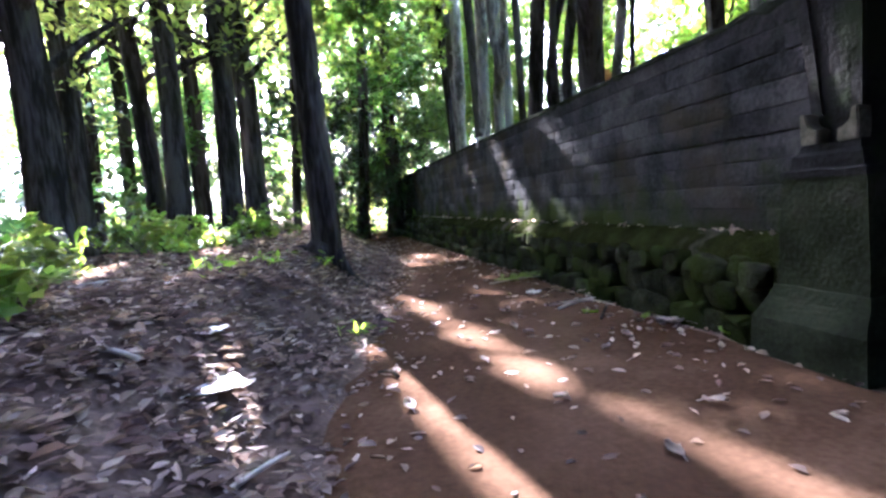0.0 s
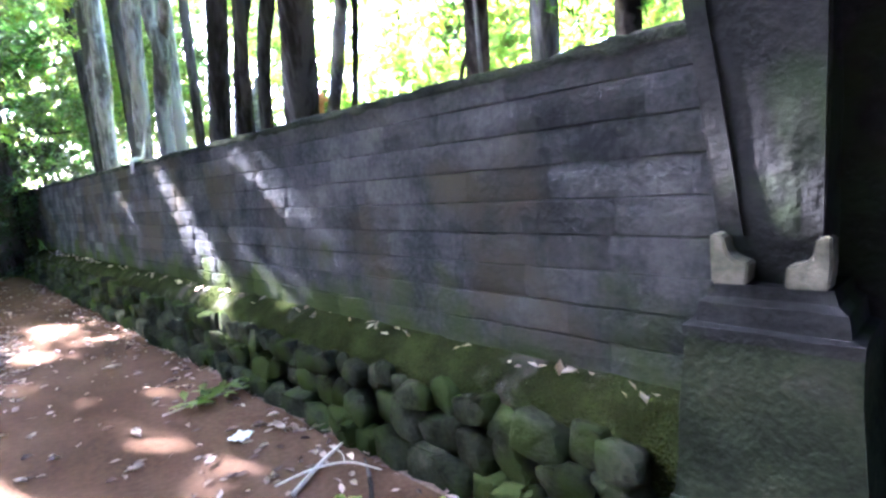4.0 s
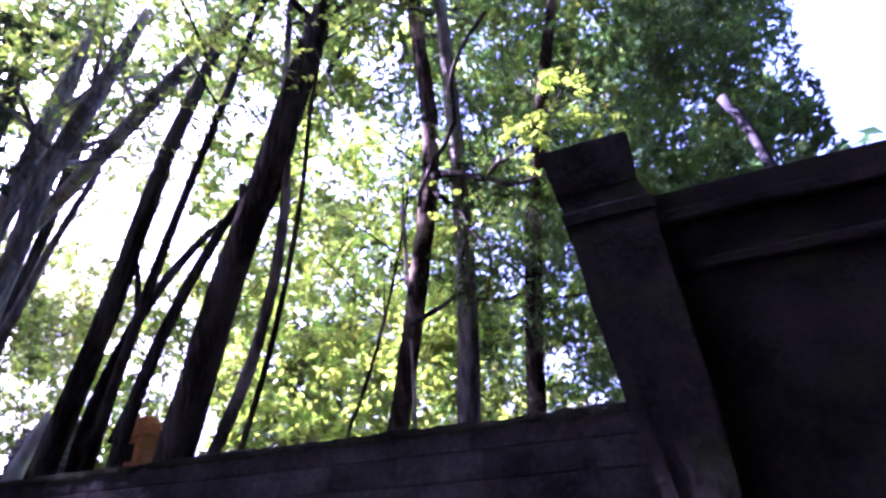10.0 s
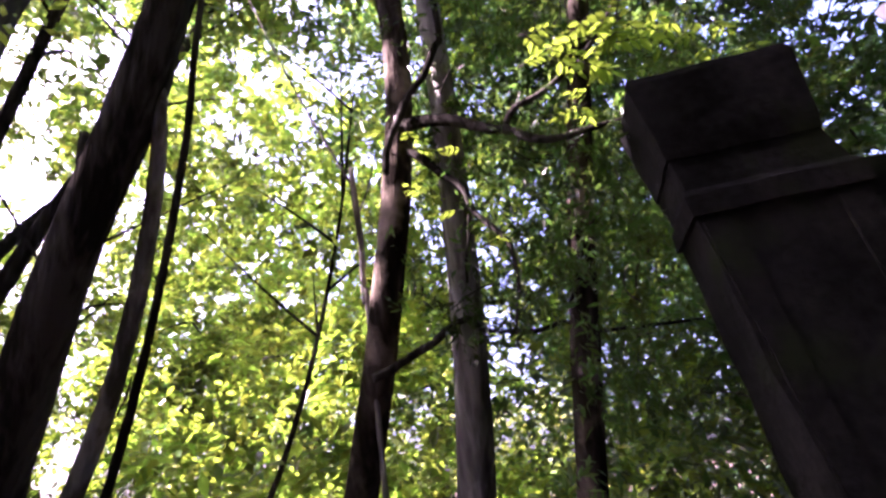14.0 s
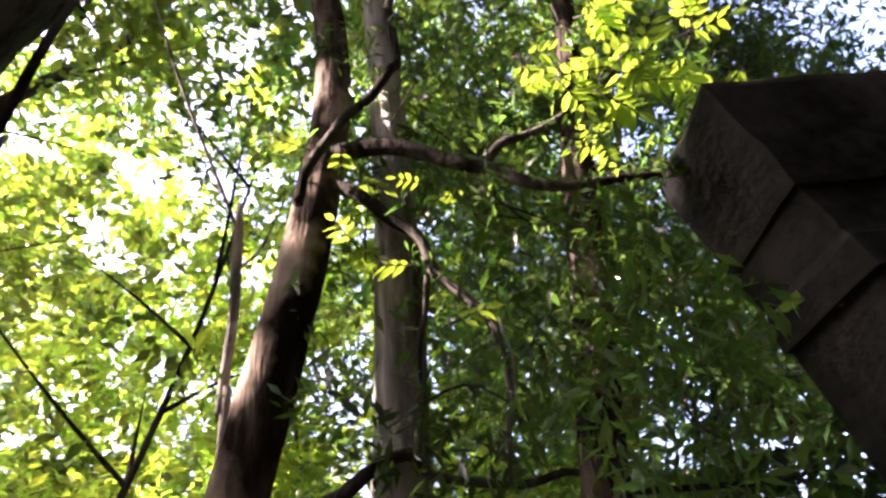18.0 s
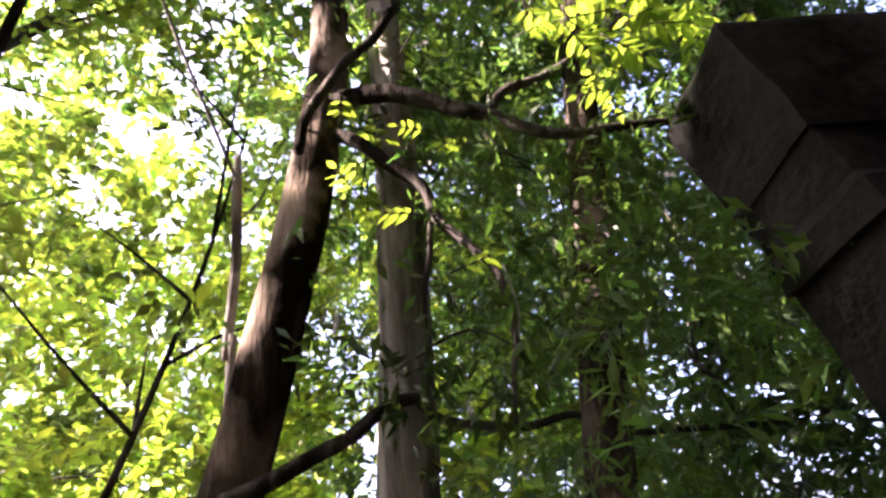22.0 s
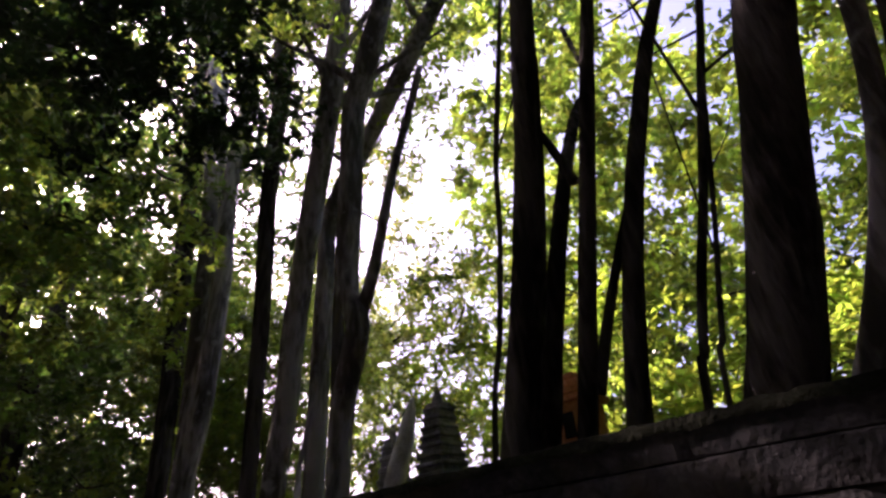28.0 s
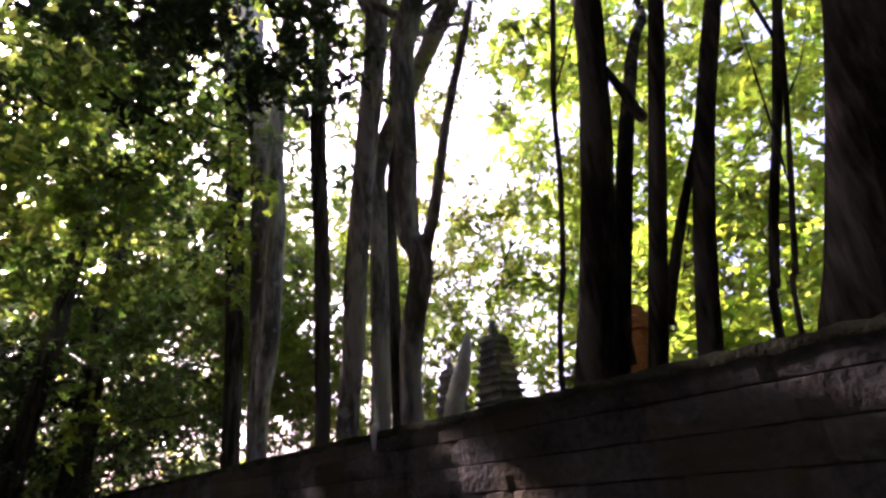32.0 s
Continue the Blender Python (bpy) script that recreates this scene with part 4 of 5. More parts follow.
# narrow drooping leaves close behind the wall, between the peeling tree and the pillar
for k, (c, s, n, clumps) in enumerate((((2.99, 2.78, 3.05), (0.22, 0.62, 0.9), 5200, 70), ((2.99, 2.72, 3.95), (0.25, 0.7, 0.9), 4200, 60), ((2.98, 3.05, 4.5), (0.3, 0.8, 0.7), 2600, 40), ((3.2, 1.5, 4.55), (0.25, 0.62, 0.62), 5600, 70))):
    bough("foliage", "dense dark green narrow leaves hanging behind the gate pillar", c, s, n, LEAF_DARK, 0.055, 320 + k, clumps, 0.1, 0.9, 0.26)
for k, (lab, c, s, n, leaf, size, clumps) in enumerate((
        # added on the sun's line to keep it off the wall near the pillar
        ("dark leaves added high over the path to shade the wall", (1.4, 9.6, 6.0), (1.2, 1.4, 1.2), 7000, LEAF_SHADE, 0.11, 60),
        ("dark shaded leaves over the wall's far stretch", (1.5, 13.0, 6.6), (1.8, 1.6, 3.0), 8000, LEAF_DARK, 0.13, 90),
        ("dark leaves over the path beyond the stout tree", (0.9, 11.5, 8.4), (1.8, 1.6, 2.0), 6000, LEAF_DARK, 0.12, 60),
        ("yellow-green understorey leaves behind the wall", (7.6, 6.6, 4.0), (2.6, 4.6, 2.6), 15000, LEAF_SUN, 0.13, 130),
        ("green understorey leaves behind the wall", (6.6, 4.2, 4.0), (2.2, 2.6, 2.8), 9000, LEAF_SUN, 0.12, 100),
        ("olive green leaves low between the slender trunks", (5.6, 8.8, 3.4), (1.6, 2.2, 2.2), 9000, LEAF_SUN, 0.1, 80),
        ("green treetop leaves beyond the wall's far stretch", (4.2, 16.2, 8.6), (3.0, 2.0, 4.4), 13000, LEAF_NEAR, 0.14, 110),
        ("dark low leaves at the path's far end", (1.4, 17.0, 1.3), (3.0, 2.0, 1.8), 10000, LEAF_SHADE, 0.11, 80),
        ("dark green leaves between the far trunks", (2.6, 18.5, 5.0), (2.4, 2.0, 7.0), 16000, LEAF_DARK, 0.13, 150),
        ("green leaves between the far trunks beyond the wall", (4.9, 16.5, 4.6), (2.2, 2.0, 5.0), 15000, LEAF_NEAR, 0.12, 130),
        ("shaded leaves low beyond the wall", (3.5, 15.0, 2.6), (1.6, 1.6, 2.2), 8000, LEAF_DARK, 0.1, 90),
        ("hazy green leaves over the shrines", (7.6, 14.6, 4.6), (2.2, 1.4, 3.0), 8000, LEAF_NEAR, 0.12, 80),
        ("dark green hanging foliage behind the gate pillar", (5.6, 2.05, 5.0), (2.0, 1.9, 3.2), 33000, LEAF_DARK, 0.09, 240),
        ("dark green crown over the gate wall", (6.2, 3.2, 7.4), (2.6, 2.4, 2.0), 18000, LEAF_DARK, 0.11, 120),
        ("dark green leaves over the gate wall", (4.8, 1.0, 4.5), (1.2, 0.9, 1.3), 4000, LEAF_DARK, 0.1, 22),
        ("dense green canopy above the wall", (4.4, 7.2, 8.8), (3.0, 2.6, 2.0), 4500, LEAF_DARK, 0.13, 40),
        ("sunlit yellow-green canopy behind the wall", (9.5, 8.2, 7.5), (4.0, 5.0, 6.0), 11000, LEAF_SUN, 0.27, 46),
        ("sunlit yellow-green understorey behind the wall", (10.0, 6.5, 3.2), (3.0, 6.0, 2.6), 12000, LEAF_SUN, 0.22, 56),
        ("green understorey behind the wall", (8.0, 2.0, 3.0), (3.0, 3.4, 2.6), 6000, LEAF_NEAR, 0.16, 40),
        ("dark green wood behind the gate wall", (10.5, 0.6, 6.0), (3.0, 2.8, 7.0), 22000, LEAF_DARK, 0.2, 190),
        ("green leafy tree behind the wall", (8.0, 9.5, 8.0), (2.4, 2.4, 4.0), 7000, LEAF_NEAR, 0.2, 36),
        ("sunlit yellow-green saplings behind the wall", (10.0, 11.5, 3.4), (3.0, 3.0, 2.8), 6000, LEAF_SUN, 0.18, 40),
        ("green saplings beside the shrines", (8.6, 15.5, 3.2), (2.4, 2.4, 1.4), 2200, LEAF_SUN, 0.18, 16),
        ("dense dark canopy beyond the wall", (3.0, 25.0, 7.0), (6.0, 4.0, 9.0), 20000, LEAF_FAR, 0.28, 90),
        ("dark leafy undergrowth beyond the path", (-4.6, 16.5, 4.0), (4.0, 4.0, 6.0), 22000, LEAF_DARK, 0.2, 90),
        ("dark leafy trees beyond the wall's end", (3.6, 21.0, 5.5), (2.6, 4.0, 7.0), 18000, LEAF_DARK, 0.2, 80),
        ("dark leaves high over the path's end", (1.0, 14.0, 7.0), (1.6, 2.0, 2.4), 9000, LEAF_NEAR, 0.16, 50),
        ("green leaves high over the path", (-0.6, 17.0, 8.4), (3.0, 2.0, 4.0), 20000, LEAF_NEAR, 0.19, 120),
        ("dark leaves above the gate", (4.9, 1.0, 7.8), (1.5, 1.2, 1.4), 5000, LEAF_DARK, 0.09, 26),
        ("dark leaves above the gate", (4.35, 0.55, 6.3), (0.9, 0.8, 1.4), 6000, LEAF_DARK, 0.08, 34),
        ("green leaves beside the shrines", (4.2, 14.0, 3.9), (1.2, 0.9, 1.6), 7000, LEAF_NEAR, 0.11, 40),
        ("yellow-green leaves above the shrines", (9.2, 17.4, 5.9), (2.8, 1.4, 2.4), 15000, LEAF_SUN, 0.14, 100),
        ("yellow-green leaves below the brick shrine", (5.9, 11.8, 2.6), (1.2, 0.8, 0.8), 1800, LEAF_SUN, 0.1, 14),
        ("grey-green leaves high over the wall", (2.9, 10.4, 8.6), (2.2, 1.4, 1.6), 8000, LEAF_NEAR, 0.11, 46),
        ("green leaves in the treetops above the wall", (4.2, 9.8, 10.2), (2.4, 1.4, 1.4), 7000, LEAF_NEAR, 0.12, 40),
        ("green leaves between the trunks behind the wall", (3.6, 12.4, 6.6), (1.6, 1.2, 2.2), 6000, LEAF_NEAR, 0.11, 36),
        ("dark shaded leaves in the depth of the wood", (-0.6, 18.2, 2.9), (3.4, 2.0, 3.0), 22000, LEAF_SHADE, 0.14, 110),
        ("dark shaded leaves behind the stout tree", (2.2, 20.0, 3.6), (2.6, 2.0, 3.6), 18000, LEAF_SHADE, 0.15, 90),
        ("yellow-green leaves between the slender trunks", (6.0, 8.6, 4.2), (1.4, 1.2, 1.8), 6500, LEAF_SUN, 0.11, 40),
        ("dark leaves beside the pillar's capital", (3.75, 0.98, 5.3), (0.8, 0.5, 1.1), 5000, LEAF_DARK, 0.07, 34),
        ("sunlit hanging leaves behind the gate pillar", (5.0, 2.3, 3.9), (1.6, 1.6, 2.2), 3000, LEAF_SUN, 0.06, 110),
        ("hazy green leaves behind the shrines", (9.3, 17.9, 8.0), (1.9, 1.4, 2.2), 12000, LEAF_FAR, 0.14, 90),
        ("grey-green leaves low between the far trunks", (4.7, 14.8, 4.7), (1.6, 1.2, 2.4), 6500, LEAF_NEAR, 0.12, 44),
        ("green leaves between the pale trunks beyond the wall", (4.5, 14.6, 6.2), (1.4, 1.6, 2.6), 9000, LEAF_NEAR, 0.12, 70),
        # added on the sun's line to keep it off the pillar
        ("dark leaves added over the path to shade the pillar", (1.55, 8.5, 6.75), (0.7, 0.7, 0.8), 5000, LEAF_SHADE, 0.1, 40),
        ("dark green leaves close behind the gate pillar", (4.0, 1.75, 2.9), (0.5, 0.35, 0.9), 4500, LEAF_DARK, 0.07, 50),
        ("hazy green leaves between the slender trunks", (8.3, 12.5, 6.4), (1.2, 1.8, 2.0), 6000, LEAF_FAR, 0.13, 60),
        ("green leaves hanging between the slender trunks", (6.0, 12.6, 7.4), (0.8, 0.8, 2.2), 5000, LEAF_NEAR, 0.11, 40),
        ("yellow-green leaves in the wood behind the wall", (11.5, 10.5, 6.2), (2.4, 4.0, 4.0), 13000, LEAF_SUN, 0.2, 110),
        ("low sunlit shrubs in the wood behind the wall", (8.6, 4.0, 1.5), (2.2, 2.6, 1.4), 8000, LEAF_SUN, 0.14, 60),
        ("grey-green leaves hanging between the far trunks", (6.3, 15.0, 7.4), (1.2, 1.2, 2.8), 9000, LEAF_NEAR, 0.12, 70),
        ("dark green leaves deep between the far trunks", (5.0, 17.3, 6.0), (1.6, 1.2, 3.6), 14000, LEAF_DARK, 0.13, 110),
        ("green leaves low behind the shrines", (6.3, 16.2, 3.3), (1.6, 1.0, 1.4), 8000, LEAF_NEAR, 0.12, 70),
        ("shaded green leaves in the wood behind the wall", (8.2, 5.3, 4.4), (0.8, 0.9, 1.1), 3500, LEAF_DARK, 0.12, 40),
        ("green leaves in the wood behind the wall", (9.0, 8.2, 4.4), (1.2, 2.4, 1.6), 7000, LEAF_NEAR, 0.14, 60),
        ("hazy leaves high between the slender trunks", (7.2, 13.2, 7.9), (1.0, 1.0, 2.4), 6000, LEAF_FAR, 0.12, 60),
        ("dark small leaves overhanging the path", (0.8, 7.4, 8.6), (2.2, 2.6, 1.2), 14000, LEAF_DARK, 0.11, 90),
        ("low sunlit shrubs behind the wall", (6.8, 7.0, 1.5), (3.4, 6.0, 1.5), 13000, LEAF_SUN, 0.15, 70),
        ("low shrubs behind the gate wall", (5.8, 2.0, 1.8), (2.6, 3.0, 1.6), 8000, LEAF_NEAR, 0.13, 40),
        ("dark low leaves beyond the path's end", (-1.5, 20.5, 3.0), (7.0, 3.0, 5.0), 15000, LEAF_DARK, 0.24, 90),
        ("dark leafy boughs over the bank", (-1.8, 10.5, 7.2), (3.4, 2.0, 1.6), 9000, LEAF_SHADE, 0.15, 46),
        ("dense dark leaves behind the wall's end", (4.2, 23.0, 9.0), (3.6, 3.0, 10.0), 20000, LEAF_DARK, 0.26, 100),
        ("dense dark foliage beyond the path", (-6.0, 22.0, 6.0), (6.0, 5.0, 8.0), 18000, LEAF_FAR, 0.28, 80))):
    bough("foliage", lab, c, s, n, leaf, size, 200 + k, clumps)
# distant woods all round, but for a bright clearing ahead to the right
rnd = np.random.RandomState(77)
cs = []
while len(cs) < 900:
    a, r = rnd.rand() * 6.2832, 20 + 26 * rnd.rand() ** 0.7
    z = 14 * rnd.rand() ** 1.3
    x, y = r * math.sin(a), r * math.cos(a) + 4
    hd = math.degrees(math.atan2(x - 0.4, y - 4))
    if 12 < hd < 50 and z > 2.4:
        continue
    if -14 < hd < 6 and z > 8 and rnd.rand() < 0.85:
        continue
    cs.append((x, y, z))
ahead = [c for c in cs if c[1] > 2 and c[0] > -8]
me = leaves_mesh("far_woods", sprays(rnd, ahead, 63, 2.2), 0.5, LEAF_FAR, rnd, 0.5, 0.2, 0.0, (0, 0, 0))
tagged(new("far_woods", me), "distant sunlit forest foliage ahead and behind the wall", "foliage", "", "stuff")
# woods behind: shade put into the leaf colour, so less light reaches the wall
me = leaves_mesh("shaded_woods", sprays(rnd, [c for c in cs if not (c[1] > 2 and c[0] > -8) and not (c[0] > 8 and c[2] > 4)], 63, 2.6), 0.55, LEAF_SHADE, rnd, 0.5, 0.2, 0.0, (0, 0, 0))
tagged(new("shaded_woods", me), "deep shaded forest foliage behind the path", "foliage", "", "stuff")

# forest roof and dark depth over and behind the walker, added unseen against skylight
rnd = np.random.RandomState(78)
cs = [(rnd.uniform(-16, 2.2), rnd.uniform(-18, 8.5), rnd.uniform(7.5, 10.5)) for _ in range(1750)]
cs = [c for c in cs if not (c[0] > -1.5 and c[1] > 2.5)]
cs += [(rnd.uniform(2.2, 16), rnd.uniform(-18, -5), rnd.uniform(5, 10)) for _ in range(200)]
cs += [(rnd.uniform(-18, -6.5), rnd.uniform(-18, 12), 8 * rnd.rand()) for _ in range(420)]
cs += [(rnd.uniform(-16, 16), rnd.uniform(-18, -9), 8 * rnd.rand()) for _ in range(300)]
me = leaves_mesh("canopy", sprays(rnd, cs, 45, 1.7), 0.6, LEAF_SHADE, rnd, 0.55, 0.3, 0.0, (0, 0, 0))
tagged(new("canopy", me), "unseen dark leaf roof added overhead and behind to block skylight", "foliage", "", "stuff")

# bright sprigs on the leaning tree's limbs
for k, (c, r, n, size) in enumerate((
        ((2.73, 2.59, 4.23), 0.07, 21, 0.075),
        ((2.73, 2.58, 3.79), 0.09, 28, 0.075),
        ((2.73, 2.34, 3.97), 0.08, 21, 0.070),
        ((2.73, 2.19, 3.83), 0.06, 14, 0.060),
        ((2.73, 2.18, 3.62), 0.06, 14, 0.060),
        ((2.73, 2.90, 3.96), 0.05, 14, 0.060),
        ((2.73, 2.75, 3.55), 0.05, 7, 0.050),
        ((2.74, 2.58, 4.25), 0.09, 22, 0.070),
        ((2.72, 2.34, 4.06), 0.09, 20, 0.070),
        ((2.74, 2.68, 3.91), 0.11, 34, 0.075),
        ((2.73, 2.49, 3.87), 0.10, 30, 0.075),
        ((2.75, 2.76, 3.81), 0.07, 16, 0.070),
        ((2.76, 2.88, 4.03), 0.06, 12, 0.060),
        ((2.76, 2.90, 3.84), 0.04, 8, 0.050),
        ((2.68, 2.24, 3.77), 0.06, 12, 0.055),
        ((2.67, 2.23, 3.60), 0.07, 18, 0.055),
        ((2.84, 3.58, 3.75), 0.06, 12, 0.060),
        ((2.84, 3.49, 3.74), 0.05, 8, 0.060),
        ((2.84, 3.14, 3.49), 0.03, 6, 0.050),
        ((2.85, 3.26, 3.57), 0.03, 6, 0.040),
        ((2.88, 3.30, 3.27), 0.05, 10, 0.060),
        ((2.88, 3.20, 3.12), 0.05, 10, 0.050),
        ((2.76, 2.73, 3.55), 0.05, 10, 0.050),
        ((2.80, 2.71, 3.63), 0.05, 9, 0.050),
        ((2.95, 3.47, 3.57), 0.12, 26, 0.060),
        ((2.95, 3.45, 3.44), 0.10, 22, 0.060),
        ((3.20, 3.26, 2.62), 0.08, 22, 0.050),
        ((3.20, 2.75, 2.86), 0.07, 16, 0.050))):
    rnd = np.random.RandomState(400 + k)
    root = empty("leafy_sprig", c, "bright sunlit yellow-green sprig on a crooked limb", "foliage", "sunlit sprigs")
    for q in range(max(1, n // 7)):
        az, tilt = rnd.rand() * 6.2832, rnd.uniform(-0.5, 0.25)
        d = np.array([math.cos(az), math.sin(az), tilt])
        side = np.array([-math.sin(az), math.cos(az), 0.1 * rnd.normal()])
        o, ln = rnd.normal(size=3) * r * 0.35, size * rnd.uniform(1.3, 2.0)
        tube("twig", [(*(o - d * ln * 0.3), 0.003), (*(o + d * ln * 0.4), 0.002), (*(o + d * ln), 0.001)], BARK_DARK, None, 4, 2, 0.05).parent = root
        for w in range(7):
            sd = 0 if w == 6 else (1 if w % 2 else -1)
            p0 = o + d * ln * (0.25 + 0.27 * (w // 2))
            ax = d * (1.0 if sd == 0 else 0.55) + side * sd * 0.85 + np.array([0, 0, -0.2])
            ax /= np.linalg.norm(ax)
            up = np.cross(np.cross(ax, (0, 0, 1.0)), ax) + rnd.normal(size=3) * 0.25
            si = np.cross(ax, up)
            si /= np.linalg.norm(si) + 1e-9
            ls = size * rnd.uniform(0.75, 1.1)
            hw = ls * 0.19
            v = [p0, p0 + ax * ls * 0.3 + si * hw, p0 + ax * ls * 0.65 + si * hw * 0.9, p0 + ax * ls - np.array([0, 0, ls * 0.12]), p0 + ax * ls * 0.65 - si * hw * 0.9, p0 + ax * ls * 0.3 - si * hw]
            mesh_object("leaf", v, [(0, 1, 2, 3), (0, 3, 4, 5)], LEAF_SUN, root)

# thin pale vines hanging among the narrow leaves
for pts in (
        [(2.92, 2.65, 3.34), (2.92, 2.63, 3.14), (2.92, 2.63, 3.02), (2.92, 2.67, 2.96), (2.92, 2.64, 2.95)],
        [(2.92, 2.64, 3.01), (2.92, 2.72, 2.89), (2.92, 2.73, 2.82), (2.92, 2.69, 2.77)],
        [(2.90, 3.11, 3.12), (2.90, 3.10, 2.98), (2.90, 3.14, 2.86), (2.90, 3.16, 2.74)]):
    vine = empty("vine", pts[0], "thin pale grey vine hanging among dark leaves", "vine", "hanging vines")
    tube("stem", [(p[0] - pts[0][0], p[1] - pts[0][1], p[2] - pts[0][2], 0.0035) for p in pts], BARK_PALE, None, 6, 6, 0.1).parent = vine

# ---- undergrowth ----
for k, (x, y, s, n) in enumerate(((-2.4, 4.6, 0.9, 1500), (-3.6, 6.2, 1.3, 1800), (-1.9, 7.4, 0.9, 1200), (-4.6, 4.2, 1.2, 1500), (-3.0, 9.5, 1.2, 1200), (-1.1, 9.6, 0.6, 700), (-2.0, 3.2, 0.5, 600), (-5.5, 8.0, 1.4, 1500), (0.35, 17.5, 0.7, 600))):
    rnd = np.random.RandomState(70 + k)
    root = empty("bush", (x, y, height(x, y)), "low green broad-leaved shrub on the leaf-strewn bank", "shrub", "shrubs on the bank")
    cen = rnd.normal(size=(14, 3)) * np.array([s * 0.45, s * 0.45, 0.1]) + np.array([0, 0, 0.22])
    me = leaves_mesh("leaves", sprays(rnd, cen, n // 14, 0.3), 0.13, LEAF_NEAR, rnd, 0.5, 0.5, 0.0)
    new("leaves", me).parent = root
    for c in cen[:8]:
        tube("stem", [(c[0] * 0.4, c[1] * 0.4, -0.05, 0.008), (c[0] * 0.7, c[1] * 0.7, 0.12, 0.007), (*c, 0.004)], BARK_DARK, None, 5, 3, 0.05).parent = root
# small bright sprouts at the path's edge
for k, (x, y) in enumerate(((0.14, 4.05), (-0.55, 5.1), (-0.1, 6.0), (-0.9, 4.3))):
    rnd = np.random.RandomState(170 + k)
    root = empty("seedling", (x, y, height(x, y)), "small bright green seedling sprouting from the litter", "plant", "seedlings")
    me = leaves_mesh("leaves", rnd.normal(size=(30, 3)) * np.array([0.1, 0.1, 0.03]) + np.array([0, 0, 0.06]), 0.09, LEAF_SUN, rnd, 0.45, 0.4)
    new("leaves", me).parent = root

# ---- shrines behind the wall ----
def shrine(place, width, tall, tiers, mat, label):
    root = empty("shrine", place, label, "shrine")
    bm = bmesh.new()
    box(bm, (-width * 0.4, -width * 0.4, -place[2]), (width * 0.4, width * 0.4, tall * 0.3), 0.02)
    part("body", bm, mat, root)
    for k in range(tiers):
        u = k / tiers
        w = width * (0.62 - 0.3 * u)
        z = tall * (0.3 + 0.6 * u)
        bm = bmesh.new()
        box(bm, (-w, -w, z), (w, w, z + tall * 0.6 / tiers * 0.55), 0.015)
        tier = part("tier", bm, mat, root)
        bm = bmesh.new()
        box(bm, (-w * 0.82, -w * 0.82, z + tall * 0.6 / tiers * 0.5), (w * 0.82, w * 0.82, z + tall * 0.6 / tiers * 1.02), 0.01)
        part("recess", bm, mat, tier)
    bm = bmesh.new()
    bmesh.ops.create_cone(bm, cap_ends=True, segments=10, radius1=width * 0.2, radius2=width * 0.07, depth=tall * 0.14, matrix=Matrix.Translation((0, 0, tall * 0.96)))
    part("finial", bm, mat, root)
    return root


shrine((4.5, 9.36, 1.75), 0.34, 1.31, 9, SHRINE_GREY, "tiered grey stone shrine tower behind the wall")
shrine((4.6, 10.20, 1.7), 0.28, 1.17, 6, SHRINE_GREY, "low tiered dark stone shrine behind the wall")
root = empty("standing_stone", (0, 0, 0), "leaning pale grey standing stone beside the shrine", "stone")
tube("body", [(4.45, 10.18, 0.0, 0.15), (4.45, 10.08, 2.0, 0.12), (4.45, 9.85, 2.61, 0.10), (4.45, 9.73, 2.91, 0.06), (4.45, 9.68, 3.06, 0.015)], SHRINE_WHITE, None, 8, 4, 0.12).parent = root
root = empty("brick_shrine", (4.25, 7.64, 1.52), "orange brick shrine with a carved niche behind the trees", "shrine")
bm = bmesh.new()
box(bm, (-0.15, -0.15, -1.57), (0.15, 0.15, 0.95), 0.012)
part("body", bm, BRICK, root)
for z, w in ((0.55, 0.19), (0.61, 0.17), (0.95, 0.19), (1.01, 0.16), (1.07, 0.13), (1.13, 0.09)):
    bm = bmesh.new()
    box(bm, (-w, -w, z), (w, w, z + 0.045), 0.008)
    part("cornice", bm, BRICK, root)
# no recess here: a thin dark slab on the face, coloured as shade
bm = bmesh.new()
box(bm, (-0.158, -0.06, 0.7), (-0.14, 0.04, 0.88), 0.006)
part("niche", bm, MORTAR, root, "thin dark slab with the niche's shade put into its colour")

# ---- pole over the gate wall, pale stick on the wall ----
root = empty("pole", (2.95, 1.08, 0), "thin grey metal pole rising behind the gate wall", "pole")
bpy.context.view_layer.update()
tube("shaft", [(2.95, 1.08, 0.0, 0.034), (2.95, 1.34, 3.20, 0.034), (2.95, 1.46, 3.81, 0.03)], METAL, root, 10, 4, 0.0)
root = empty("dead_branch", (2.82, 9.15, 0), "pale dead branch hanging over the top of the wall", "branch")
bpy.context.view_layer.update()
tube("stem", [(2.86, 9.07, 2.67, 0.01), (2.83, 9.15, 2.24, 0.02), (2.72, 8.99, 1.97, 0.024), (2.56, 8.79, 1.93, 0.024), (2.52, 8.74, 1.78, 0.014)], PALEWOOD, root, 8, 5, 0.1)

# ---- litter on the ground ----
def litter(name, label, n, area, size, mat, seed, flat=0.96, keep=None, aspect=0.45):
    rnd = np.random.RandomState(seed)
    c = []
    while len(c) < n:
        x, y = rnd.uniform(area[0], area[1]), rnd.uniform(area[2], area[3])
        if keep and not keep(x, y, rnd):
            continue
        c.append((x, y, height(x, y) + 0.014 + 0.02 * rnd.rand() * (x < edge(y))))
    me = leaves_mesh(name, np.array(c), size, mat, rnd, aspect, flat, full=True)
    return tagged(new(name, me), label, "litter", "", "stuff")


def on_bank(x, y, rnd):
    return x < edge(y) + 0.1 * rnd.normal()


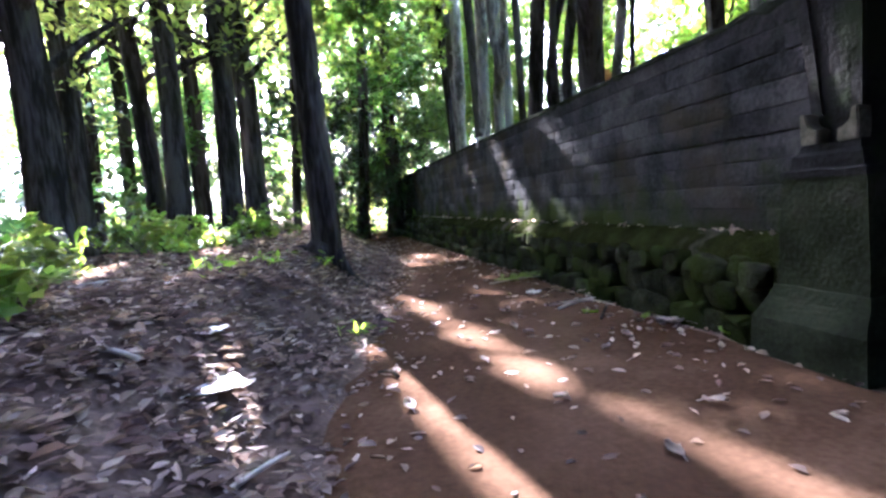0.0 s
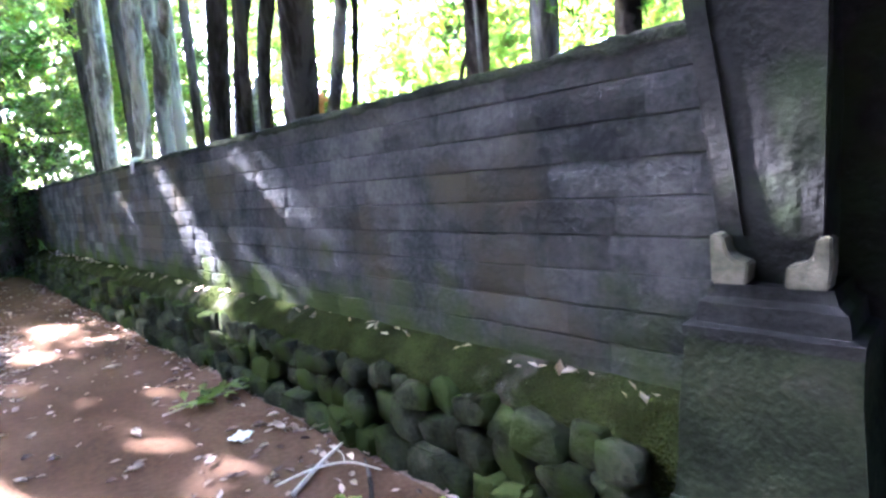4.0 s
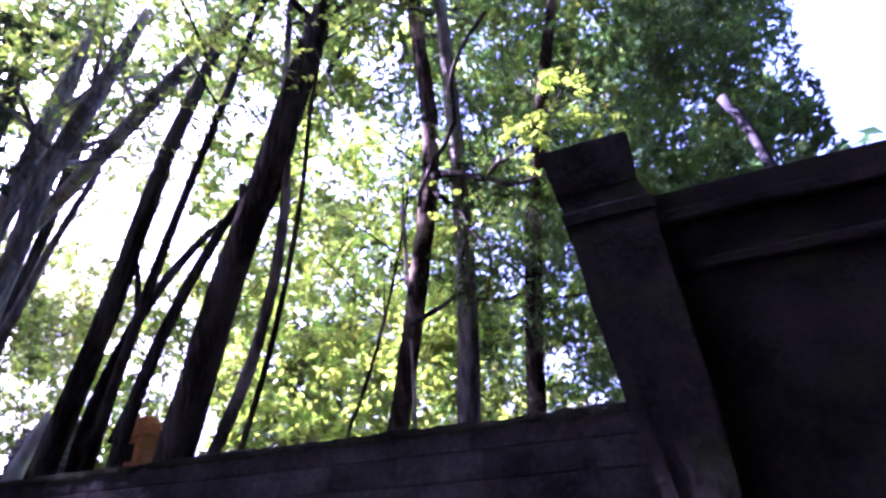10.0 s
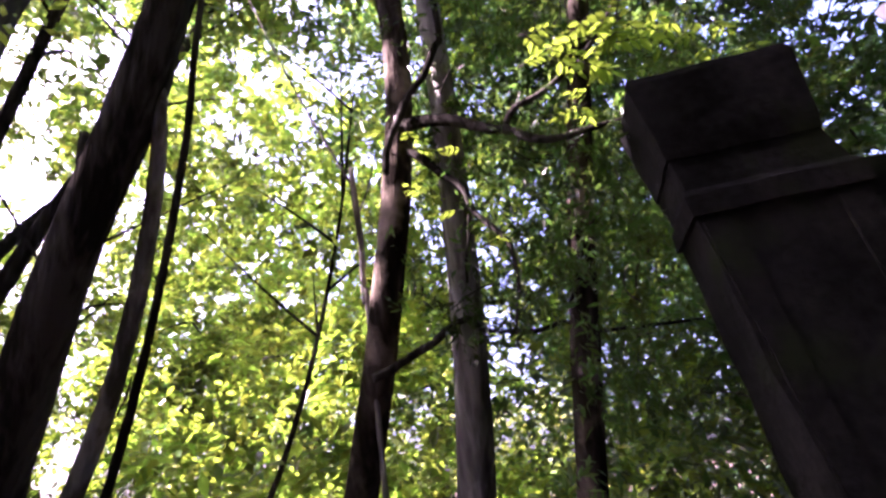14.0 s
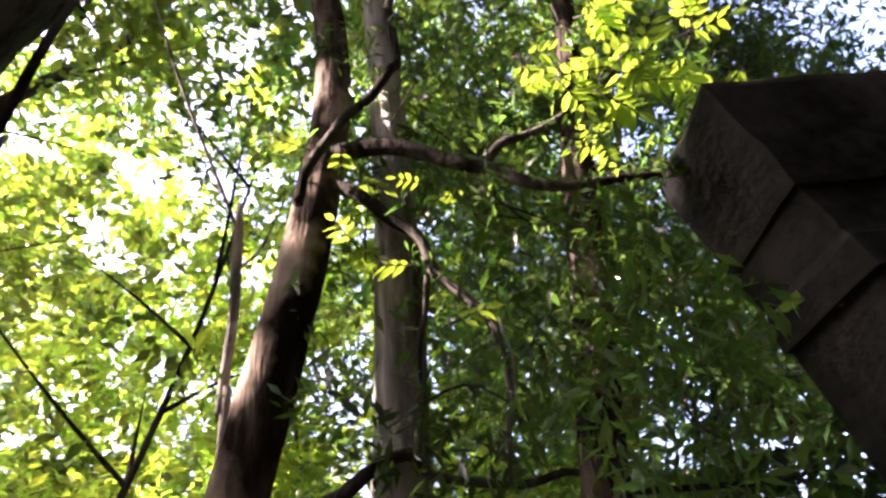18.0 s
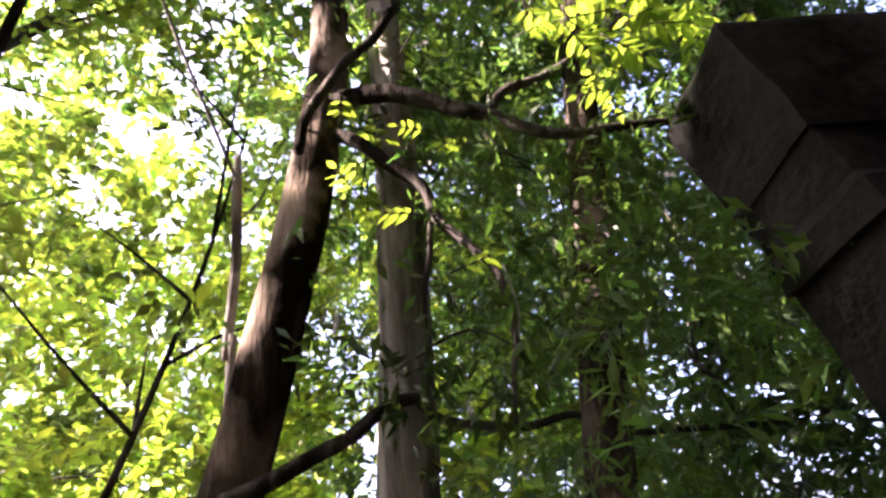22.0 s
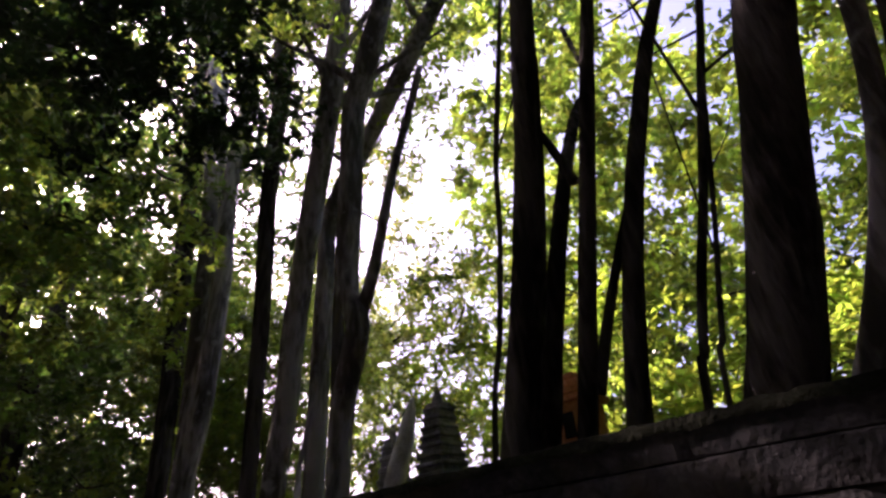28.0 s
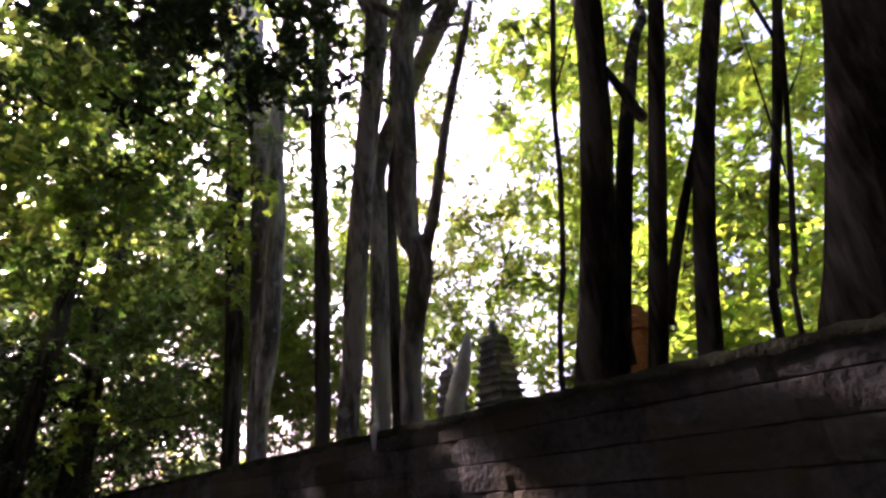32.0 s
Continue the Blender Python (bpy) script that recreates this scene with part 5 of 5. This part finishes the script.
def on_path(x, y, rnd):
    d = min(abs(x - edge(y)), abs(W - 0.32 - x))
    return edge(y) < x < W - 0.28 and rnd.rand() < 0.12 + math.exp(-d * 5)


litter("leaf_litter", "dry grey-brown leaves covering the bank", 26000, (-4.5, 1.2, -1.5, 12), 0.075, LEAF_BROWN, 1, 0.9, on_bank)
litter("pale_leaf_litter", "pale dry leaves scattered on the bank", 11000, (-4.5, 1.2, -1.5, 12), 0.07, LEAF_DRY, 2, 0.88, on_bank)
litter("path_leaves", "dry fallen leaves scattered on the red path", 1000, (-0.4, W - 0.28, -1.5, 15), 0.06, LEAF_DRY, 3, 0.93, on_path)
litter("path_brown_leaves", "brown fallen leaves scattered on the red path", 700, (-0.4, W - 0.28, -1.5, 15), 0.065, LEAF_BROWN, 4, 0.95, on_path)
rnd = np.random.RandomState(9)
c = np.stack([W - 0.03 - 0.15 * rnd.rand(130), 2.5 + 13 * rnd.rand(130), np.full(130, ZL + 0.02)], 1)
tagged(new("ledge_leaves", leaves_mesh("ledge_leaves", c, 0.06, LEAF_DRY, rnd, 0.5, 0.6)), "pale dry leaves lying on the mossy ledge", "litter", "", "stuff")


def scrap(name, x, y, w, d, label, mat=PAPER, fold=0.02, rz=0.0):
    """A creased sheet lying on the ground."""
    root = empty(name, (x, y, height(x, y) + 0.02), label, name.replace("_", " "))
    root.rotation_euler = (0, 0, rz)
    vs, fs, n = [], [], 6
    for j in range(n + 1):
        for i in range(n + 1):
            u, v = i / n - 0.5, j / n - 0.5
            vs.append((u * w * (1 - 0.25 * v), v * d, fold * abs(noise.noise((u * 4, v * 4, x))) + 0.015 * u * u))
    for j in range(n):
        for i in range(n):
            fs.append((j * (n + 1) + i, j * (n + 1) + i + 1, (j + 1) * (n + 1) + i + 1, (j + 1) * (n + 1) + i))
    ob = mesh_object("sheet", vs, fs, mat, root)
    so = ob.modifiers.new("thickness", "SOLIDIFY")
    so.thickness = 0.006
    return root


scrap("paper_sheet", -0.66, 3.05, 0.16, 0.12, "small creased white paper lying on the leaf litter", rz=1.2)
scrap("paper_sheet", -0.58, 2.56, 0.28, 0.24, "creased white paper sheet lying on the leaf litter", rz=0.3)


def big_leaf(x, y, ln, rz, mat, label, lift=0.0):
    """A curled fallen leaf with a stalk."""
    root = empty("fallen_leaf", (x, y, height(x, y) + 0.018 + lift), label, "leaf", "large fallen leaves")
    root.rotation_euler = (0.1 * math.sin(7 * x), 0.12 * math.cos(9 * y), rz)
    vs, fs, n = [], [], 8
    for j in range(n + 1):
        u = j / n
        w = ln * 0.27 * math.sin(math.pi * min(1, u * 0.93 + 0.05)) ** 0.8
        for i in range(5):
            v = i / 2 - 1
            vs.append((v * w, (u - 0.5) * ln, 0.012 + 0.16 * ln * v * v * (0.4 + 0.6 * u) + 0.1 * ln * (u - 0.5) ** 2 + 0.01 * noise.noise((u * 5, v * 3, x * 9))))
    for j in range(n):
        for i in range(4):
            fs.append((j * 5 + i, j * 5 + i + 1, (j + 1) * 5 + i + 1, (j + 1) * 5 + i))
    ob = mesh_object("blade", vs, fs, mat, root, "", True)
    ob.modifiers.new("thickness", "SOLIDIFY").thickness = 0.002
    tube("stalk", [(0, -0.72 * ln, 0.004, 0.0025), (0.01 * ln, -0.55 * ln, 0.01, 0.003), (0, -0.42 * ln, 0.02, 0.003)], PALEWOOD, None, 5, 3, 0.0).parent = root


PALE_LABEL, GREEN_LABEL = "curled pale dry fallen leaf on the red path", "yellow-green fallen leaf on the red path"
for k, (x, y, ln) in enumerate(((1.22, 3.6, 0.1), (1.25, 3.4, 0.09), (1.04, 3.47, 0.08), (1.75, 3.0, 0.1), (2.01, 3.28, 0.07), (1.61, 3.41, 0.05), (1.39, 4.23, 0.06), (2.37, 2.56, 0.15), (2.18, 3.12, 0.15), (2.24, 3.04, 0.13),
                                (2.12, 3.2, 0.14), (2.26, 3.16, 0.14), (1.43, 5.39, 0.1), (1.59, 4.63, 0.08), (2.2, 4.5, 0.09), (2.04, 4.71, 0.1), (1.5, 2.8, 0.08), (1.3, 4.9, 0.08), (0.8, 2.9, 0.09), (0.95, 2.2, 0.1), (1.5, 1.9, 0.1),
                                (1.1, 1.6, 0.09), (1.9, 6.2, 0.1), (1.7, 7.1, 0.12), (0.3, 2.4, 0.1))):
    big_leaf(x, y, ln, k * 2.1, LEAF_DRY, PALE_LABEL)
for k, (x, y, ln) in enumerate(((2.23, 2.72, 0.14), (2.28, 2.68, 0.12), (1.84, 3.75, 0.09), (1.88, 3.7, 0.08), (2.1, 3.35, 0.09))):
    big_leaf(x, y, ln, k * 1.3, LEAF_SUN, GREEN_LABEL)
scrap("paper_scrap", 1.83, 4.79, 0.12, 0.1, "small white paper scrap on the red path", fold=0.05, rz=0.6)
scrap("paper_scrap", 2.2, 7.7, 0.14, 0.1, "small white paper scrap on the red path", fold=0.05, rz=1.6)
# forked twig on the path
root = empty("forked_twig", (2.02, 4.0, 0.03), "thin forked pale twig lying on the red path", "stick")
tube("stem", [(-0.32, 0.1, 0, 0.006), (-0.12, 0.06, 0.015, 0.006), (0.02, -0.04, 0.02, 0.006), (0.1, -0.2, 0, 0.004)], PALEWOOD, None, 6, 4, 0.1).parent = root
tube("fork", [(0.0, -0.03, 0.02, 0.005), (0.04, 0.06, 0.03, 0.004), (0.03, 0.16, 0.04, 0.003)], PALEWOOD, None, 6, 4, 0.1).parent = root
tube("fork", [(-0.14, 0.06, 0.012, 0.005), (-0.24, -0.02, 0.02, 0.004), (-0.3, -0.06, 0.0, 0.002)], PALEWOOD, None, 6, 4, 0.1).parent = root
# a fallen green frond
root = empty("fallen_frond", (1.98, 5.5, 0.03), "fallen green leafy frond on the red path", "leaf")
rnd = np.random.RandomState(33)
for q in range(26):
    c = np.array([[-0.26 + 0.02 * q, rnd.normal() * 0.07, 0.03 + 0.03 * rnd.rand()]])
    new("leaflet", leaves_mesh("leaflet", c, 0.15, LEAF_NEAR, rnd, 0.4, 0.85)).parent = root
tube("midrib", [(-0.36, 0.02, 0.0, 0.006), (0, 0, 0.025, 0.005), (0.3, -0.02, 0.02, 0.002)], PALEWOOD, None, 5, 4, 0.05).parent = root
# sticks
for k, (x, y, a, ln) in enumerate(((-0.95, 2.5, 2.4, 0.45), (0.25, 2.9, 2.2, 0.16), (1.95, 4.1, 0.5, 0.5), (2.0, 3.75, 1.0, 0.55), (-1.5, 4.0, 0.3, 0.6), (-0.4, 5.0, 1.4, 0.5), (-0.3, 1.9, 0.9, 0.3))):
    root = empty("fallen_stick", (x, y, height(x, y) + 0.025), "thin brown fallen stick lying on the ground", "stick", "fallen sticks")
    dx, dy = math.cos(a) * ln / 2, math.sin(a) * ln / 2
    tube("wood", [(-dx, -dy, 0, 0.012), (0.02, 0.01, 0.012, 0.011), (dx, dy, 0.0, 0.006)], BARK_DARK if k % 2 else PALEWOOD, None, 6, 5, 0.1, seed=k).parent = root

# ---- the low wall: core, courses of blocks, mossy ledge, rubble footing ----
wall = empty("wall_low", (W, 0, 0), "long low wall of dark grey stone blocks", "wall", "", "structure")
bm = bmesh.new()
box(bm, (0.018, PY + 0.1, -0.1), (0.22, END, H - 0.03))
part("core", bm, MORTAR, wall)
rnd = random.Random(11)
COURSES = 9
hc = (H - ZL) / COURSES
shapes = {}


def block_mesh(ln, hh, v):
    key = (math.ceil(ln * 50) / 50, round(hh, 3), v)
    if key not in shapes:
        vs, fs, n = [], [], 6
        for q in range(n + 1):
            y = key[0] * q / n
            k = Vector((v * 3.1, y * 8, hh * 3))
            lo, hi = 0.005 * noise.noise(k), 0.007 * noise.noise(k + Vector((0, 0, 9)))
            e = 0.003 + 0.005 * abs(noise.noise(k * 2 + Vector((5, 0, 0)))) + (0.006 if q in (0, n) else 0)
            d = 0.007 * noise.noise(k + Vector((9, 0, 0))) + (0.010 if q in (0, n) else 0)
            for x, z in ((0.2, 0.001), (e + 0.004, 0.001 + max(0, lo)), (0.0 + d, e + lo), (d * 0.4 - 0.004, hh * 0.5), (d, hh - e + min(0, hi)), (e + 0.004, hh - 0.001 + min(0, hi)), (0.2, hh - 0.001)):
                vs.append((x, y, z))
        for q in range(n):
            for i in range(6):
                fs.append((q * 7 + i, (q + 1) * 7 + i, (q + 1) * 7 + i + 1, q * 7 + i + 1))
        me = bpy.data.meshes.new("block")
        me.from_pydata(vs, [], fs)
        me.materials.append(BLOCK)
        shapes[key] = me
    return shapes[key]


far_v, far_f, count = [], [], 0
for c in range(COURSES):
    y = PY + 0.2 - rnd.random() * 0.3
    while y < END - 0.05:
        ln = rnd.choice((0.36, 0.44, 0.5, 0.58))
        y0, y1 = max(y, PY + 0.14), min(y + ln, END)
        me = block_mesh(max(0.12, y1 - y0), hc + (rnd.choice((0.0, 0.012, -0.015)) if c == COURSES - 1 else 0), rnd.randrange(3))
        if y < 16:
            ob = new("block", me)
            ob.parent = wall
            ob.location = (0.003 * math.sin(c * 2.7) + rnd.uniform(-0.003, 0.003), y0, ZL + c * hc)
            ob.rotation_euler = (rnd.uniform(-0.006, 0.006), 0, rnd.uniform(-0.004, 0.004))
        else:
            o = len(far_v)
            far_v += [(v.co.x, v.co.y + y0, v.co.z + ZL + c * hc) for v in me.vertices]
            far_f += [tuple(i + o for i in p.vertices) for p in me.polygons]
        y += ln
tagged(mesh_object("far_blocks", far_v, far_f, BLOCK, wall), "", "", "", "stuff")

# mossy ledge over the rubble
lv, lf, ny = [], [], 160
for j in range(ny + 1):
    y = PY + 0.22 + (END - PY - 0.22) * j / ny
    for i, (x, z) in enumerate(((0.02, ZL + 0.02), (-0.06, ZL - 0.01), (-0.13, ZL - 0.05), (-0.19, ZL - 0.11), (-0.2, ZL - 0.2), (-0.17, 0.2), (-0.18, -0.05))):
        nz = noise.noise((x * 8, y * 2.2, 3)) * 0.03 + noise.noise((x * 20, y * 9, 8)) * 0.014
        lv.append((x + nz * 0.5, y, z + (nz if 0 < i < 5 else 0)))
for j in range(ny):
    for i in range(6):
        lf.append((j * 7 + i, j * 7 + i + 1, (j + 1) * 7 + i + 1, (j + 1) * 7 + i))
mesh_object("ledge", lv, lf, MOSS, wall, "mossy sloping ledge", True)

# ragged mossy crust along the wall's top
cv, cf, nc = [], [], 420
for j in range(nc + 1):
    y = PY + 0.2 + (END - PY - 0.2) * j / nc
    z = H + 0.004 + 0.014 * noise.noise((y * 3.1, 0, 2)) + 0.016 * noise.noise((y * 13, 4, 0)) + 0.01 * noise.noise((y * 31, 4, 7))
    cv += [(-0.012, y, H - 0.05 + 0.03 * noise.noise((y * 8, 1, 1))), (-0.016 + 0.01 * noise.noise((y * 17, 8, 1)), y, z - 0.012), (0.03, y, z), (0.13, y, z + 0.012 * noise.noise((y * 9, 9, 1))), (0.215, y, H - 0.05)]
for j in range(nc):
    for i in range(4):
        cf.append((j * 5 + i, j * 5 + i + 1, (j + 1) * 5 + i + 1, (j + 1) * 5 + i))
mesh_object("stone_crust", cv, cf, CRUST, wall, "ragged dark crust of stone and moss", True)


def stone_mesh(v):
    """An angular stone with softened edges."""
    r = random.Random(300 + v)
    bm = bmesh.new()
    for _ in range(22):
        d = Vector((r.gauss(0, 1), r.gauss(0, 1), r.gauss(0, 1))).normalized()
        bm.verts.new(Vector((math.copysign(abs(d.x) ** 0.3, d.x), math.copysign(abs(d.y) ** 0.45, d.y), math.copysign(abs(d.z) ** 0.45, d.z))) * r.uniform(0.92, 1.1))
    hull = bmesh.ops.convex_hull(bm, input=list(bm.verts))
    bmesh.ops.delete(bm, geom=[g for g in hull["geom_interior"] if isinstance(g, bmesh.types.BMVert)], context="VERTS")
    bmesh.ops.bevel(bm, geom=list(bm.edges), offset=0.1, segments=1, affect="EDGES")
    me = bpy.data.meshes.new("stone")
    bm.to_mesh(me)
    bm.free()
    me.materials.append(RUBBLE)
    me.polygons.foreach_set("use_smooth", [True] * len(me.polygons))
    return me


stones = [stone_mesh(v) for v in range(9)]
for z0, sz in ((0.05, 0.13), (0.22, 0.115), (0.38, 0.095)):
    y = PY + 0.4
    while y < END - 0.1:
        s = sz * rnd.uniform(0.6, 1.35) * (1 if y < 9 else 1.4)
        ob = new("stone", rnd.choice(stones))
        ob.parent = wall
        ob.location = (-0.24 + 0.06 * z0 + rnd.uniform(-0.025, 0.03) - (0.06 if z0 < 0.1 else 0), y + s, z0 + rnd.uniform(-0.025, 0.025))
        ob.rotation_euler = (rnd.uniform(-0.25, 0.25), rnd.uniform(-0.15, 0.15), rnd.uniform(-0.2, 0.2))
        ob.scale = (s * 0.62, s * rnd.uniform(1.0, 1.25), sz * rnd.uniform(0.75, 0.95))
        y += s * 1.75
